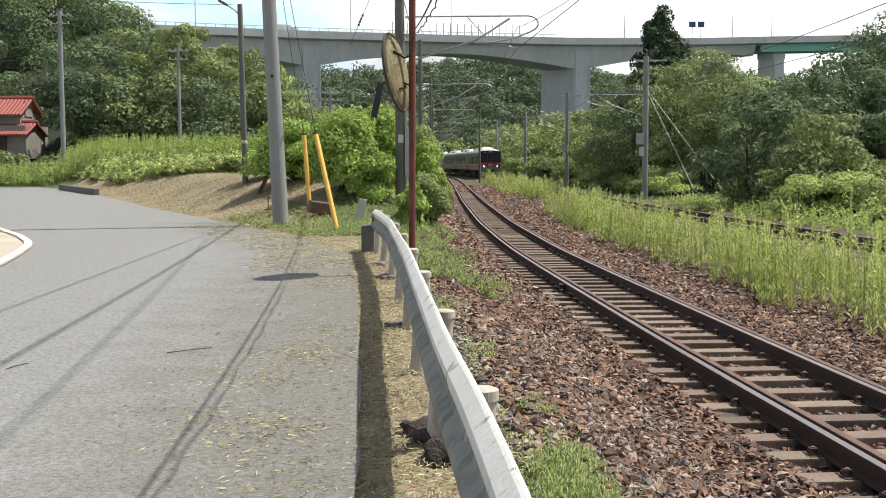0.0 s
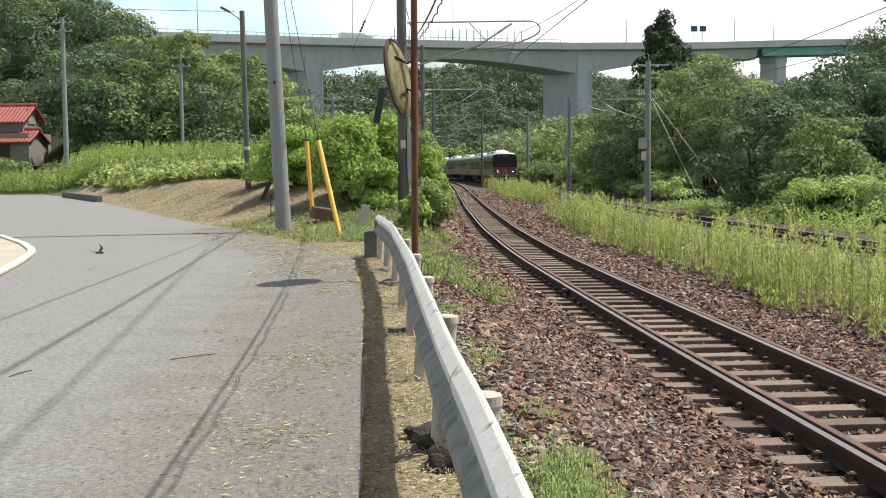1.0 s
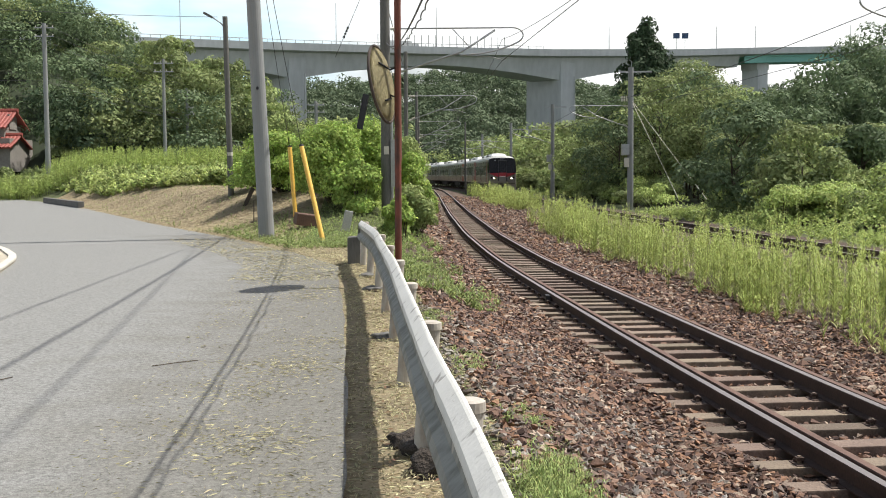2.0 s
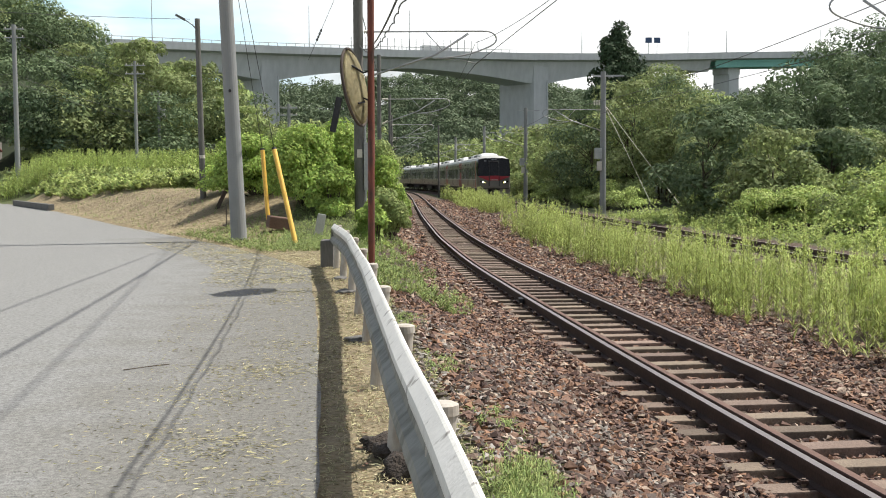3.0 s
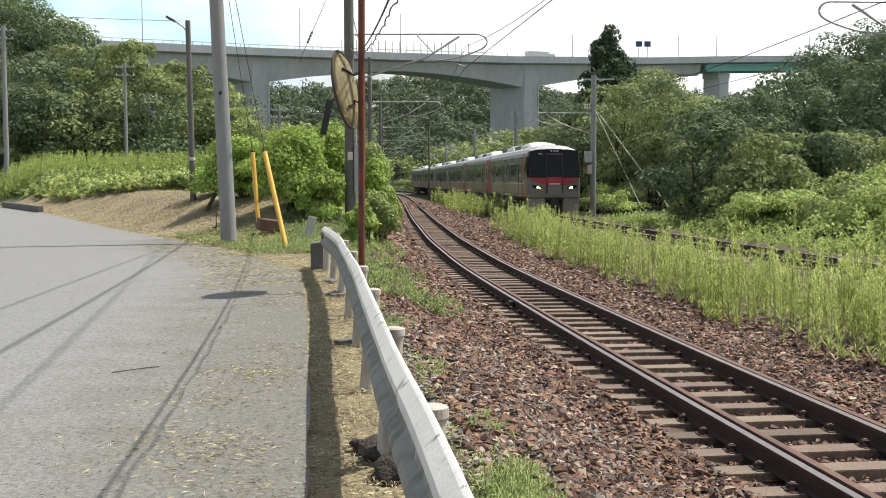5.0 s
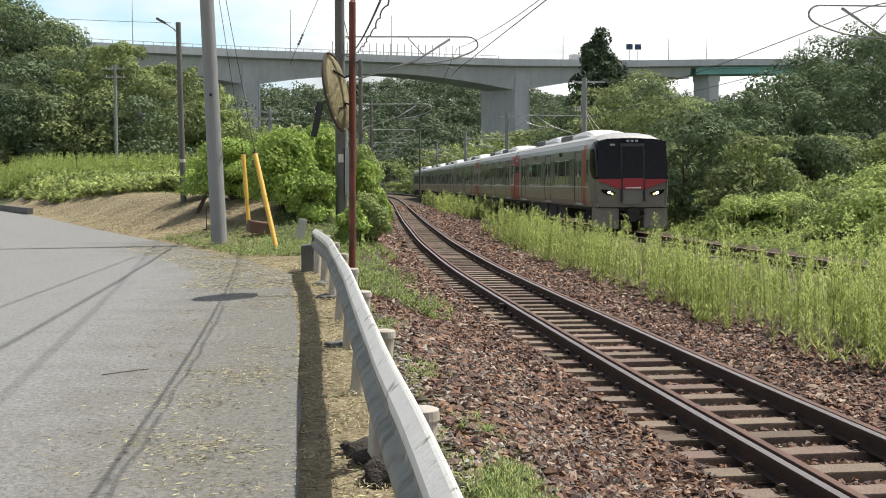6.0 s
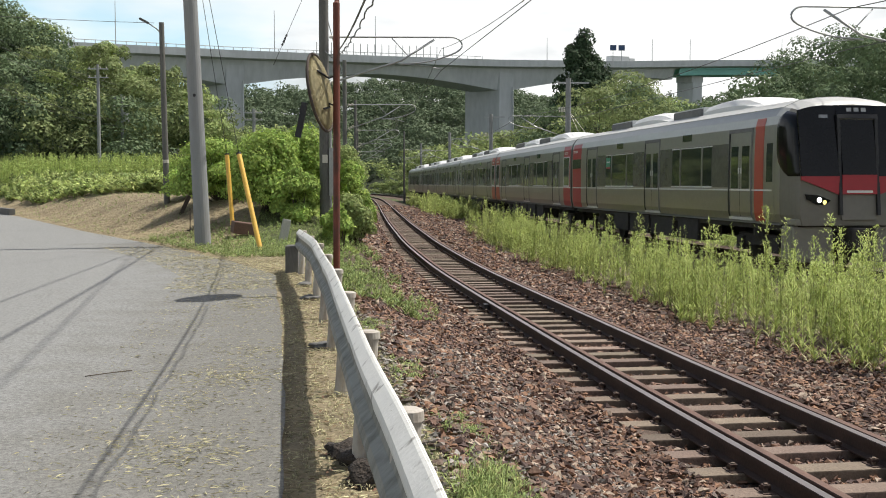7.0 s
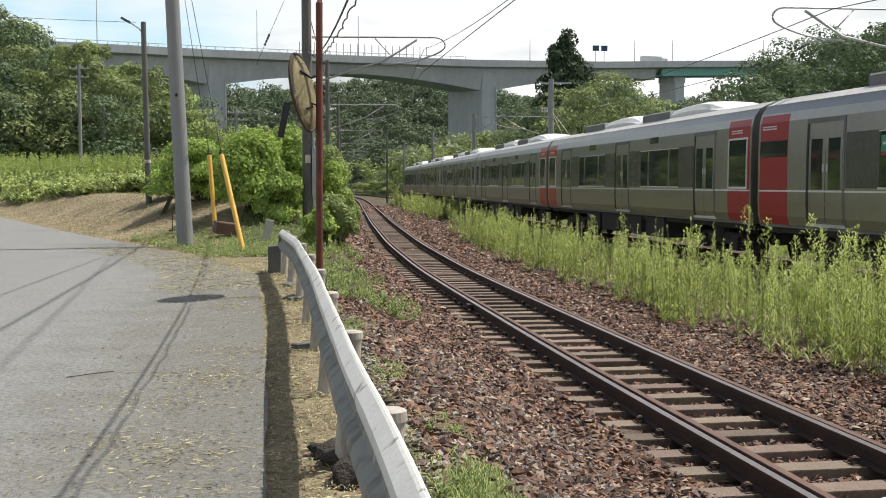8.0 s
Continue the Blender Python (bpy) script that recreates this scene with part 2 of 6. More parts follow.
M = dict(
    asphalt=road_surface(),
    concrete=material("concrete", (0.42, 0.41, 0.38), 0.9, scale=1.2, fine=40, vary=0.2, bump=0.3),
    apron=material("apron_concrete", (0.40, 0.36, 0.28), 0.95, scale=0.8, fine=30, vary=0.25, bump=0.3),
    pale=material("pale_concrete", (0.55, 0.52, 0.45), 0.9, scale=2, fine=40, vary=0.2, bump=0.3),
    bridge=material("viaduct_concrete", (0.43, 0.45, 0.455), 0.9, scale=0.08, fine=0.9, vary=0.16, bump=0.1, stretch=(1, 1, 0.3)),
    bridge_rail=material("viaduct_railing", (0.40, 0.42, 0.42), 0.6, scale=0.2, fine=2, vary=0.1, bump=0),
    green_steel=material("green_steel", (0.17, 0.40, 0.35), 0.6, scale=0.2, fine=2, vary=0.15, bump=0),
    soil=material("soil", (0.205, 0.138, 0.08), 1.0, scale=0.7, fine=7, vary=0.5, bump=1.0, dist=0.16, tint=(0.37, 0.31, 0.18)),
    verge=material("verge_ground", (0.11, 0.10, 0.05), 1.0, scale=0.5, fine=16, vary=0.45, bump=0.8, dist=0.04, tint=(0.10, 0.14, 0.04)),
    dry=material("dry_litter", (0.215, 0.175, 0.105), 1.0, scale=1.2, fine=30, vary=0.4, bump=0.8, dist=0.02),
    clod=material("dark_clod", (0.05, 0.04, 0.032), 1.0, scale=12, fine=60, vary=0.6, bump=1.0, dist=0.03),
    bed=material("ballast_bed", (0.10, 0.07, 0.053), 1.0, scale=2, fine=30, vary=0.5, bump=1.0, dist=0.04),
    forest=material("forest_floor", (0.03, 0.042, 0.02), 1.0, scale=0.1, fine=1, vary=0.4, bump=0),
    # rust, darkened further for the shade on the rail sides
    rail_side=material("shaded_rusty_rail", (0.052, 0.031, 0.023), 0.8, scale=3, fine=40, vary=0.4, bump=0.3),
    check=material("rusty_check_rail", (0.12, 0.067, 0.048), 0.75, scale=3, fine=40, vary=0.35, bump=0.3),
    rail_top=material("polished_rail", (0.40, 0.345, 0.315), 0.36, 1.0, scale=3, fine=40, vary=0.15, bump=0.05),
    sleeper=material("weathered_sleeper", (0.175, 0.135, 0.102), 0.95, scale=3, fine=40, vary=0.35, bump=0.5, obj=0.35, dist=0.02),
    stone=palette("ballast_stone", [(0.07, 0.04, 0.03), (0.16, 0.09, 0.062), (0.24, 0.135, 0.082), (0.18, 0.108, 0.082), (0.31, 0.17, 0.10), (0.09, 0.056, 0.047), (0.42, 0.33, 0.25), (0.22, 0.13, 0.09), (0.15, 0.115, 0.095), (0.29, 0.18, 0.125)]),
    stone_grey=palette("grey_ballast_stone", [(0.13, 0.105, 0.085), (0.22, 0.19, 0.16), (0.30, 0.27, 0.23), (0.17, 0.12, 0.09), (0.40, 0.37, 0.33), (0.19, 0.165, 0.14)]),
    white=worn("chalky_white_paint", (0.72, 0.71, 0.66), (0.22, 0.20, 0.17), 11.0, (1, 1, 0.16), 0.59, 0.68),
    # grime plus the shade under the upper bulge, both put into the colour
    beam_low=worn("grimy_shaded_white_paint", (0.24, 0.24, 0.215), (0.10, 0.10, 0.08), 9.0, (1, 1, 0.14), 0.42, 0.66),
    post=worn("weathered_post_paint", (0.44, 0.405, 0.35), (0.24, 0.19, 0.14), 9.0, (1, 1, 0.3), 0.5, 0.7, 0.7),
    rust=worn("red_oxide_paint", (0.17, 0.05, 0.03), (0.07, 0.035, 0.025), 9.0, (1, 1, 0.3), 0.45, 0.65, 0.75),
    yellow=material("yellow_plastic", (0.70, 0.42, 0.07), 0.45, scale=2, fine=20, vary=0.15, bump=0.1),
    pole=worn("pole_concrete", (0.235, 0.245, 0.245), (0.235, 0.235, 0.23), 5.0, (1, 1, 0.12), 0.45, 0.7, 0.85),
    darkpole=material("dark_pole", (0.125, 0.122, 0.112), 0.9, scale=2, fine=40, vary=0.3, bump=0.2, stretch=(1, 1, 0.2)),
    steel=material("galvanised_steel", (0.38, 0.39, 0.39), 0.5, 0.6, scale=4, fine=30, vary=0.2, bump=0.05),
    black=material("black_rubber", (0.02, 0.02, 0.022), 0.6, scale=5, fine=30, vary=0.3, bump=0.1),
    wire=material("wire_dark", (0.06, 0.06, 0.06), 0.6, scale=5, fine=30, vary=0.3, bump=0),
    mirror_back=material("mirror_back_paint", (0.40, 0.35, 0.20), 0.7, scale=3, fine=20, vary=0.3, bump=0.1),
    roof_tile=material("red_roof_tile", (0.25, 0.06, 0.045), 0.6, scale=2, fine=9, vary=0.25, bump=0.1),
    plaster=material("grey_plaster", (0.22, 0.205, 0.185), 0.9, scale=1, fine=9, vary=0.2, bump=0.1),
    wood=material("dark_timber", (0.06, 0.045, 0.035), 0.9, scale=1, fine=9, vary=0.3, bump=0.1),
    bark=material("bark", (0.07, 0.055, 0.04), 0.95, scale=3, fine=20, vary=0.4, bump=0.6, dist=0.03),
    steel_body=material("stainless_car_body", (0.345, 0.34, 0.322), 0.36, 0.88, scale=0.6, fine=6, vary=0.08, bump=0.0),
    # darker than the body: the shade on the train's front is in this colour
    front_grey=material("front_shade_grey", (0.165, 0.155, 0.13), 0.45, scale=1, fine=8, vary=0.1, bump=0.0),
    roof_grey=material("car_roof", (0.43, 0.43, 0.41), 0.5, scale=1, fine=8, vary=0.1, bump=0.0),
    unit=material("white_roof_unit", (0.68, 0.68, 0.66), 0.5, scale=1, fine=8, vary=0.1, bump=0.0),
    louvre=material("grey_louvre", (0.16, 0.16, 0.16), 0.6, scale=1, fine=8, vary=0.2, bump=0.0),
    car_red=material("red_car_band", (0.34, 0.018, 0.03), 0.4, scale=1, fine=8, vary=0.08, bump=0.0),
    car_orange=material("faded_red_car_band", (0.40, 0.06, 0.035), 0.4, scale=1, fine=8, vary=0.08, bump=0.0),
    window=glass("tinted_window", (0.025, 0.035, 0.032)),
    panel_dark=glass("grey_window_panel", (0.085, 0.085, 0.08), 0.25),
    mask=glass("black_front_glass", (0.006, 0.006, 0.007), 0.12, 0.22),
    under=material("grimy_underframe", (0.035, 0.032, 0.03), 0.85, scale=3, fine=20, vary=0.4, bump=0.1),
    skirt=material("front_skirt", (0.20, 0.19, 0.165), 0.5, scale=1, fine=8, vary=0.1, bump=0.0),
    lamp=glow("headlight", (1.0, 0.97, 0.85), 14.0),
    lamp_dim=glow("marker_lamp", (1.0, 0.78, 0.12), 1.6),
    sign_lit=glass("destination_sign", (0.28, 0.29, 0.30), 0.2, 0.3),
    # leaf colour paled to include the haze of distance
    leaf_far=leaf("hazy_distant_foliage", (0.125, 0.165, 0.095), 0.25, 0.2),
    leaf_dark=leaf("dark_foliage", (0.135, 0.185, 0.095), 0.28, 0.24),
    leaf_cedar=leaf("cedar_foliage", (0.055, 0.085, 0.045), 0.4, 0.15),
    leaf_mid=leaf("mixed_foliage", (0.225, 0.27, 0.115), 0.32),
    leaf_light=leaf("light_foliage", (0.30, 0.365, 0.14), 0.34),
    leaf_vine=leaf("vine_foliage", (0.38, 0.465, 0.155), 0.36),
    leaf_kudzu=leaf("broad_vine_foliage", (0.30, 0.41, 0.10), 0.36),
    leaf_meadow=leaf("meadow_foliage", (0.48, 0.55, 0.22), 0.35),
    leaf_weed=leaf("weed_foliage", (0.42, 0.49, 0.165), 0.3),
    weed_stem=leaf("weed_stem", (0.20, 0.21, 0.09), 0.3, 0.05),
    leaf_grass=leaf("grass_blades", (0.25, 0.31, 0.115), 0.5),
    dead_leaf=leaf("dead_leaf", (0.16, 0.10, 0.06), 0.5, 0.1),
    straw=leaf("cut_straw", (0.38, 0.35, 0.21), 0.4, 0.1),
    truck=material("white_truck_body", (0.62, 0.63, 0.62), 0.5, scale=1, fine=8, vary=0.06, bump=0.0),
    sign=material("sign_blue", (0.03, 0.07, 0.16), 0.5, scale=1, fine=8, vary=0.1, bump=0.0),
    bird=material("bird_feather", (0.05, 0.05, 0.06), 0.7, scale=9, fine=60, vary=0.3, bump=0.0),
)


# ---- building tools ----
def part(name, bm, mat, parent=None, label="", smooth=False):
    """Links a bmesh as one mesh object, under a thing or a part."""
    me = bpy.data.meshes.new(name)
    bm.to_mesh(me)
    bm.free()
    if smooth:
        me.shade_smooth()
    for m in mat if isinstance(mat, (list, tuple)) else [mat]:
        me.materials.append(m)
    ob = new(name, me)
    ob.parent = parent
    if label:
        ob["label"] = label
    return ob


def empty(name, m, label, category, group="", kind=""):
    ob = new(name)
    ob.matrix_world = m
    ob.empty_display_size = 0.2
    return tagged(ob, label, category, group, kind)


def box(bm, c, s, turn=None, bevel=0.0, mat=0):
    geo = bmesh.ops.create_cube(bm, size=1.0, matrix=Matrix.LocRotScale(c, turn or Euler((0, 0, 0)), s))
    if bevel:
        edges = list({e for v in geo["verts"] for e in v.link_edges})
        geo = bmesh.ops.bevel(bm, geom=edges, offset=bevel, segments=2, affect="EDGES", profile=0.7)
        faces = geo["faces"]
    for f in {f for v in geo["verts"] for f in v.link_faces}:
        f.material_index = mat
    return bm


def boxed(name, c, s, mat, parent=None, label="", turn=None, bevel=0.0):
    return part(name, box(bmesh.new(), c, s, turn, bevel), mat, parent, label)


def tube(bm, a, b, r1, r2=None, seg=12, cap=True):
    a, b = Vector(a), Vector(b)
    d = b - a
    m = Matrix.Translation((a + b) / 2) @ d.to_track_quat("Z", "Y").to_matrix().to_4x4()
    bmesh.ops.create_cone(bm, cap_ends=cap, segments=seg, radius1=r1, radius2=r1 if r2 is None else r2, depth=d.length, matrix=m)
    return bm


def tubed(name, a, b, r1, mat, parent=None, label="", r2=None, seg=12):
    return part(name, tube(bmesh.new(), a, b, r1, r2, seg), mat, parent, label, smooth=False)


def sweep(bm, path, profile, closed=True, up=(0, 0, 1), mat=0, caps=True):
    """Carries a profile (x to the right of the way, z up) along a path."""
    path = [Vector(p) for p in path]
    rings = []
    for i, p in enumerate(path):
        d = (path[min(i + 1, len(path) - 1)] - path[max(i - 1, 0)]).normalized()
        side = d.cross(Vector(up)).normalized()
        top = side.cross(d)
        rings.append([bm.verts.new(p + side * u + top * v) for u, v in profile])
    n = len(profile)
    for a, b in zip(rings, rings[1:]):
        for j in range(n if closed else n - 1):
            f = bm.faces.new((a[j], a[(j + 1) % n], b[(j + 1) % n], b[j]))
            f.material_index = mat
    if closed and caps:
        bm.faces.new(rings[0][::-1]).material_index = mat
        bm.faces.new(rings[-1]).material_index = mat
    bmesh.ops.recalc_face_normals(bm, faces=bm.faces)
    return bm


def circle(r, n=8):
    return [(r * math.cos(2 * math.pi * k / n), r * math.sin(2 * math.pi * k / n)) for k in range(n)]


def bent(name, pts, r, mat, parent=None, label="", n=6, up=(0, 0, 1)):
    return part(name, sweep(bmesh.new(), pts, circle(r, n), up=up), mat, parent, label, smooth=True)


def hang(a, b, sag, n=24):
    a, b = Vector(a), Vector(b)
    return [a.lerp(b, k / n) - Vector((0, 0, sag * 4 * (k / n) * (1 - k / n))) for k in range(n + 1)]


def array_mesh(name, verts, faces, mats, index=None):
    """A mesh straight from number arrays; faces all of one size."""
    me = bpy.data.meshes.new(name)
    k = faces.shape[1]
    me.vertices.add(len(verts))
    me.vertices.foreach_set("co", np.ascontiguousarray(verts, np.float32).ravel())
    me.loops.add(faces.size)
    me.loops.foreach_set("vertex_index", np.ascontiguousarray(faces, np.int32).ravel())
    me.polygons.add(len(faces))
    me.polygons.foreach_set("loop_start", np.arange(0, faces.size, k, dtype=np.int32))
    for m in mats:
        me.materials.append(m)
    if index is not None:
        me.polygons.foreach_set("material_index", np.ascontiguousarray(index, np.int32))
    me.update(calc_edges=True)
    return me


rng = np.random.default_rng(7)


def unit(v):
    return v / np.maximum(np.linalg.norm(v, axis=-1, keepdims=True), 1e-9)


def leaves(pts, nrm, size, wild=0.4, slim=0.55, droop=0.0, three=False):
    """Pointed leaves, one at each point, facing roughly along nrm."""
    n = len(pts)
    nn = unit(nrm + wild * rng.normal(size=(n, 3)))
    u = unit(np.cross(nn, rng.normal(size=(n, 3))) + np.array([0, 0, -droop]))
    v = np.cross(nn, u)
    s = (size * rng.uniform(0.6, 1.35, n))[:, None]
    if three:
        return np.stack([pts - u * s * 0.62 - v * s * 0.7, pts + u * s * 0.62 - v * s * 0.7, pts + v * s * 1.15], 1).reshape(-1, 3), np.arange(3 * n).reshape(-1, 3)
    verts = np.stack([pts - u * s, pts + v * s * slim - nn * s * 0.18, pts + u * s, pts - v * s * slim - nn * s * 0.18], 1).reshape(-1, 3)
    return verts, np.arange(4 * n).reshape(-1, 4)


def blob_points(n, lobes, low=-0.5):
    """Points and outward normals on the outer shells of many lobes (centre, radii)."""
    c = np.array([l[0] for l in lobes])
    r = np.array([l[1] for l in lobes])
    area = (r.prod(1)) ** (2 / 3)
    k = rng.choice(len(lobes), n, p=area / area.sum())
    d = unit(rng.normal(size=(n, 3)))
    d[:, 2] = np.where(d[:, 2] < low, -d[:, 2], d[:, 2])
    depth = (rng.uniform(0.84, 1.05, n) + 0.16 * (rng.uniform(size=n) < 0.07))[:, None]
    inner = rng.uniform(size=(n, 1)) < 0.2
    depth = np.where(inner, depth * 0.66, depth)  # leaves deep in the crown close its gaps
    return c[k] + d * r[k] * depth, unit(d / r[k] + np.array([0, 0, 0.15]))


def smooth(x):
    x = np.clip(x, 0, 1)
    return x * x * (3 - 2 * x)


# ---- the lines of the place ----
RAIL = -0.48  # top of the rails; the road lies at 0
near_y = [-30, -10, 0, 6.5, 8, 10, 13.8, 20.5, 26.5, 38, 58, 80, 110, 140, 160, 180, 200, 220, 240, 270, 300]
near_x = [5.2, 4.5, 4.0, 3.54, 3.42, 3.22, 2.95, 2.5, 2.14, 1.8, 1.62, 1.58, 1.55, 1.35, 0.8, -0.3, -1.9, -4.1, -7.0, -12.4, -19]
far_y = [-40, -20, 0, 20, 40, 60, 80, 100, 120, 140, 160, 180, 200, 220, 240, 260, 280, 300, 330]
far_x = [22.5, 17.5, 13.87, 11.45, 10.04, 9.24, 8.74, 8.31, 7.83, 7.24, 6.4, 5.1, 3.3, 1.0, -1.9, -5.4, -9.4, -14, -22]


def glide(ys, xs):
    """A smooth curve through the given places, and its table."""
    t = np.arange(ys[0], ys[-1], 0.5)
    x = np.interp(t, ys, xs)
    k = np.hanning(25)
    pad = np.pad(x, 12, mode="reflect", reflect_type="odd")
    return t, np.convolve(pad, k / k.sum(), "valid")


NEAR_T, NEAR_X = glide(near_y, near_x)
FAR_T, FAR_X = glide(far_y, far_x)


def near_track(y):
    return np.interp(y, NEAR_T, NEAR_X)


def far_track(y):
    return np.interp(y, FAR_T, FAR_X)


def guard_x(y):
    return np.interp(y, [-6, 0, 3.8, 5.86, 8, 10.2, 12.3, 14.9, 16.7, 19, 30], [0.62, 0.34, 0.15, 0.02, -0.13, -0.27, -0.43, -0.64, -0.84, -1.1, -2.4])


def road_edge(y):
    return np.interp(y, [-30, 0, 5, 8, 11, 18.6, 22, 25, 27, 36, 60, 100, 200], [1.2, -0.1, -0.4, -0.61, -0.85, -1.55, -2.7, -4.0, -4.8, -9, -19.3, -40, -95])


def ground(x, y):
    x, y = np.asarray(x, float), np.asarray(y, float)
    t1, t2 = near_track(np.minimum(y, 300)), far_track(np.minimum(y, 320))
    # left of the near track: the road's level, the mound and the meadow
    u = x - road_edge(y)
    left = 1.12 * smooth((u - 0.2) / 4.2) * smooth((y - 25) / 10) + 1.0 * smooth((y - 52) / 40) * smooth(u / 6)
    left += 10.0 * smooth((y - 84) / 26) * np.interp(x, [-90, -40, -33, -28, -23, -17, -12, -8], [1.5, 1.3, 0.86, 0.44, 0.36, 0.22, 0.06, 0]) * np.clip(1 - (y - 130) / 200, 0, 1)
    left = left - 0.03 * (u < 0.1)
    edge = np.where(y < 21, guard_x(y) + 0.25, t1 - 4.2)
    toe = t1 - 1.25
    f = smooth((x - edge) / np.maximum(toe - edge, 0.5))
    z = left * (1 - f) + (RAIL - 0.17) * f
    # between the tracks and beyond the far track
    z = np.where(x > t1 + 1.3, RAIL - 0.17 - 0.12 * smooth((x - t1 - 1.3) / 1.0) * smooth((t2 - 1.6 - x) / 1.0), z)
    z = z - 0.06 * smooth((1.05 - np.abs(x - t1)) / 0.28) * (y < 90)
    w = x - t2
    right = RAIL - 0.17 + 0.3 * smooth((w - 3) / 6) + 2.2 * smooth((w - 8) / 26) + 8.0 * smooth((w - 24) / 40) * smooth((y - 30) / 50)
    z = np.where(w > 1.6, right, z)
    # the hills behind the viaduct
    far = smooth((y - 330) / 170)
    z = z * (1 - far) + far * (30 + 3.5 * np.sin(x / 43 + 1.3) + 2.5 * np.sin(x / 17) + 3 * np.sin(x / 130 + 2.2))
    return z


# ---- ground ----
gx = np.unique(np.concatenate([np.arange(-14, 16, 0.34), np.arange(-45, 50, 1.2), np.arange(-320, 320, 8), np.arange(-2600, 2601, 260)]))
gy = np.unique(np.concatenate([np.arange(-8, 32, 0.5), np.arange(-40, 90, 1.2), np.arange(90, 420, 6), np.arange(420, 800, 20), np.arange(-1500, 3000, 250)]))
GX, GY = np.meshgrid(gx, gy)
GZ = ground(GX, GY)
GZ += np.where((GX < road_edge(GY)), 0, 0.02) * np.sin(GX * 3.1 + np.sin(GY * 2.3) * 2) * (np.abs(GY) < 90)
verts = np.stack([GX, GY, GZ], -1).reshape(-1, 3)
nx, ny = len(gx), len(gy)
ii = (np.arange(ny - 1)[:, None] * nx + np.arange(nx - 1)[None]).ravel()
faces = np.stack([ii, ii + 1, ii + nx + 1, ii + nx], 1)
mid = verts[faces].mean(1)
mx, my = mid[:, 0], mid[:, 1]
t1, t2 = near_track(np.minimum(my, 299)), far_track(np.minimum(my, 319))
kind = np.zeros(len(faces), int)  # verge
u_ = mx - road_edge(my)
kind[(u_ > -1) & ((u_ < 6) | (my < 50)) & (mx < -3.0) & (my > 22) & (my < 70)] = 1  # bare soil of the mound
kind[(mx > road_edge(my) - 0.5) & (mx < guard_x(my) + 0.25) & (my < 24)] = 2  # dry cut grass
kind[(mx > t1 - 2.7) & (mx < t1 + 2.5) & (my < 320)] = 3
kind[(mx > t2 - 2.2) & (mx < t2 + 2.4) & (my < 320)] = 3
kind[(mx > t1) & (mx < t2) & (my < 120)] = 3
kind[(my > 83) & ((mx < -9) | (my > 320))] = 4
kind[(my > 100) & ((mx < t1 - 3) | (mx > t2 + 3))] = 4
kind[(mx > t2 + 7) & (my > 22)] = 4
ground_ob = new("ground", array_mesh("ground", verts, faces, [M["verge"], M["soil"], M["dry"], M["bed"], M["forest"]], kind))
ground_ob.data.shade_smooth()
tagged(ground_ob, "uneven grassy ground with bare soil and ballast beds", "ground", kind="structure")

# the road: one sheet with a small thickness
ry = np.concatenate([np.arange(-30, 30, 0.5), np.arange(30, 101, 2.0)])
cols = np.concatenate([[0, 0.35 / 60, 0.8 / 60, 1.3 / 60, 1.8 / 60, 2.4 / 60], np.linspace(3.5 / 60, 1, 20)])
RX = road_edge(ry)[:, None] - cols[None] * (60 + 0 * ry[:, None]) + 0.012 * np.sin(ry * 5.3 + np.sin(ry * 2.1) * 3)[:, None] * (cols[None] == 0)
RV = np.stack([RX, np.repeat(ry[:, None], 26, 1), np.full_like(RX, 0.006)], -1).reshape(-1, 3)
ii = (np.arange(len(ry) - 1)[:, None] * 26 + np.arange(25)[None]).ravel()
road = new("road", array_mesh("road", RV, np.stack([ii, ii + 26, ii + 27, ii + 1], 1), [M["asphalt"]]))
wear = np.repeat(np.interp(cols * 60, [0, 0.35, 1.3, 2.4, 5], [0.75, 0.6, 0.4, 0.12, 0.0])[None], len(ry), 0) * (ry < 29)[:, None]
road.data.attributes.new("wear", "FLOAT", "POINT").data.foreach_set("value", wear.astype(np.float32).ravel())
tagged(road, "sun-bleached grey asphalt road with fine cracks", "road", kind="structure")


# ---- tracks ----
def track_line(fn, y0, y1, step=1.0):
    return [Vector((float(fn(y)), y, RAIL)) for y in np.arange(y0, y1, step)]


RAIL_PROFILE = [(-0.032, 0.0), (0.032, 0.0), (0.036, -0.012), (0.033, -0.042), (0.009, -0.052), (0.009, -0.128), (0.062, -0.14), (0.062, -0.153), (-0.062, -0.153), (-0.062, -0.14), (-0.009, -0.128), (-0.009, -0.052), (-0.033, -0.042), (-0.036, -0.012)]


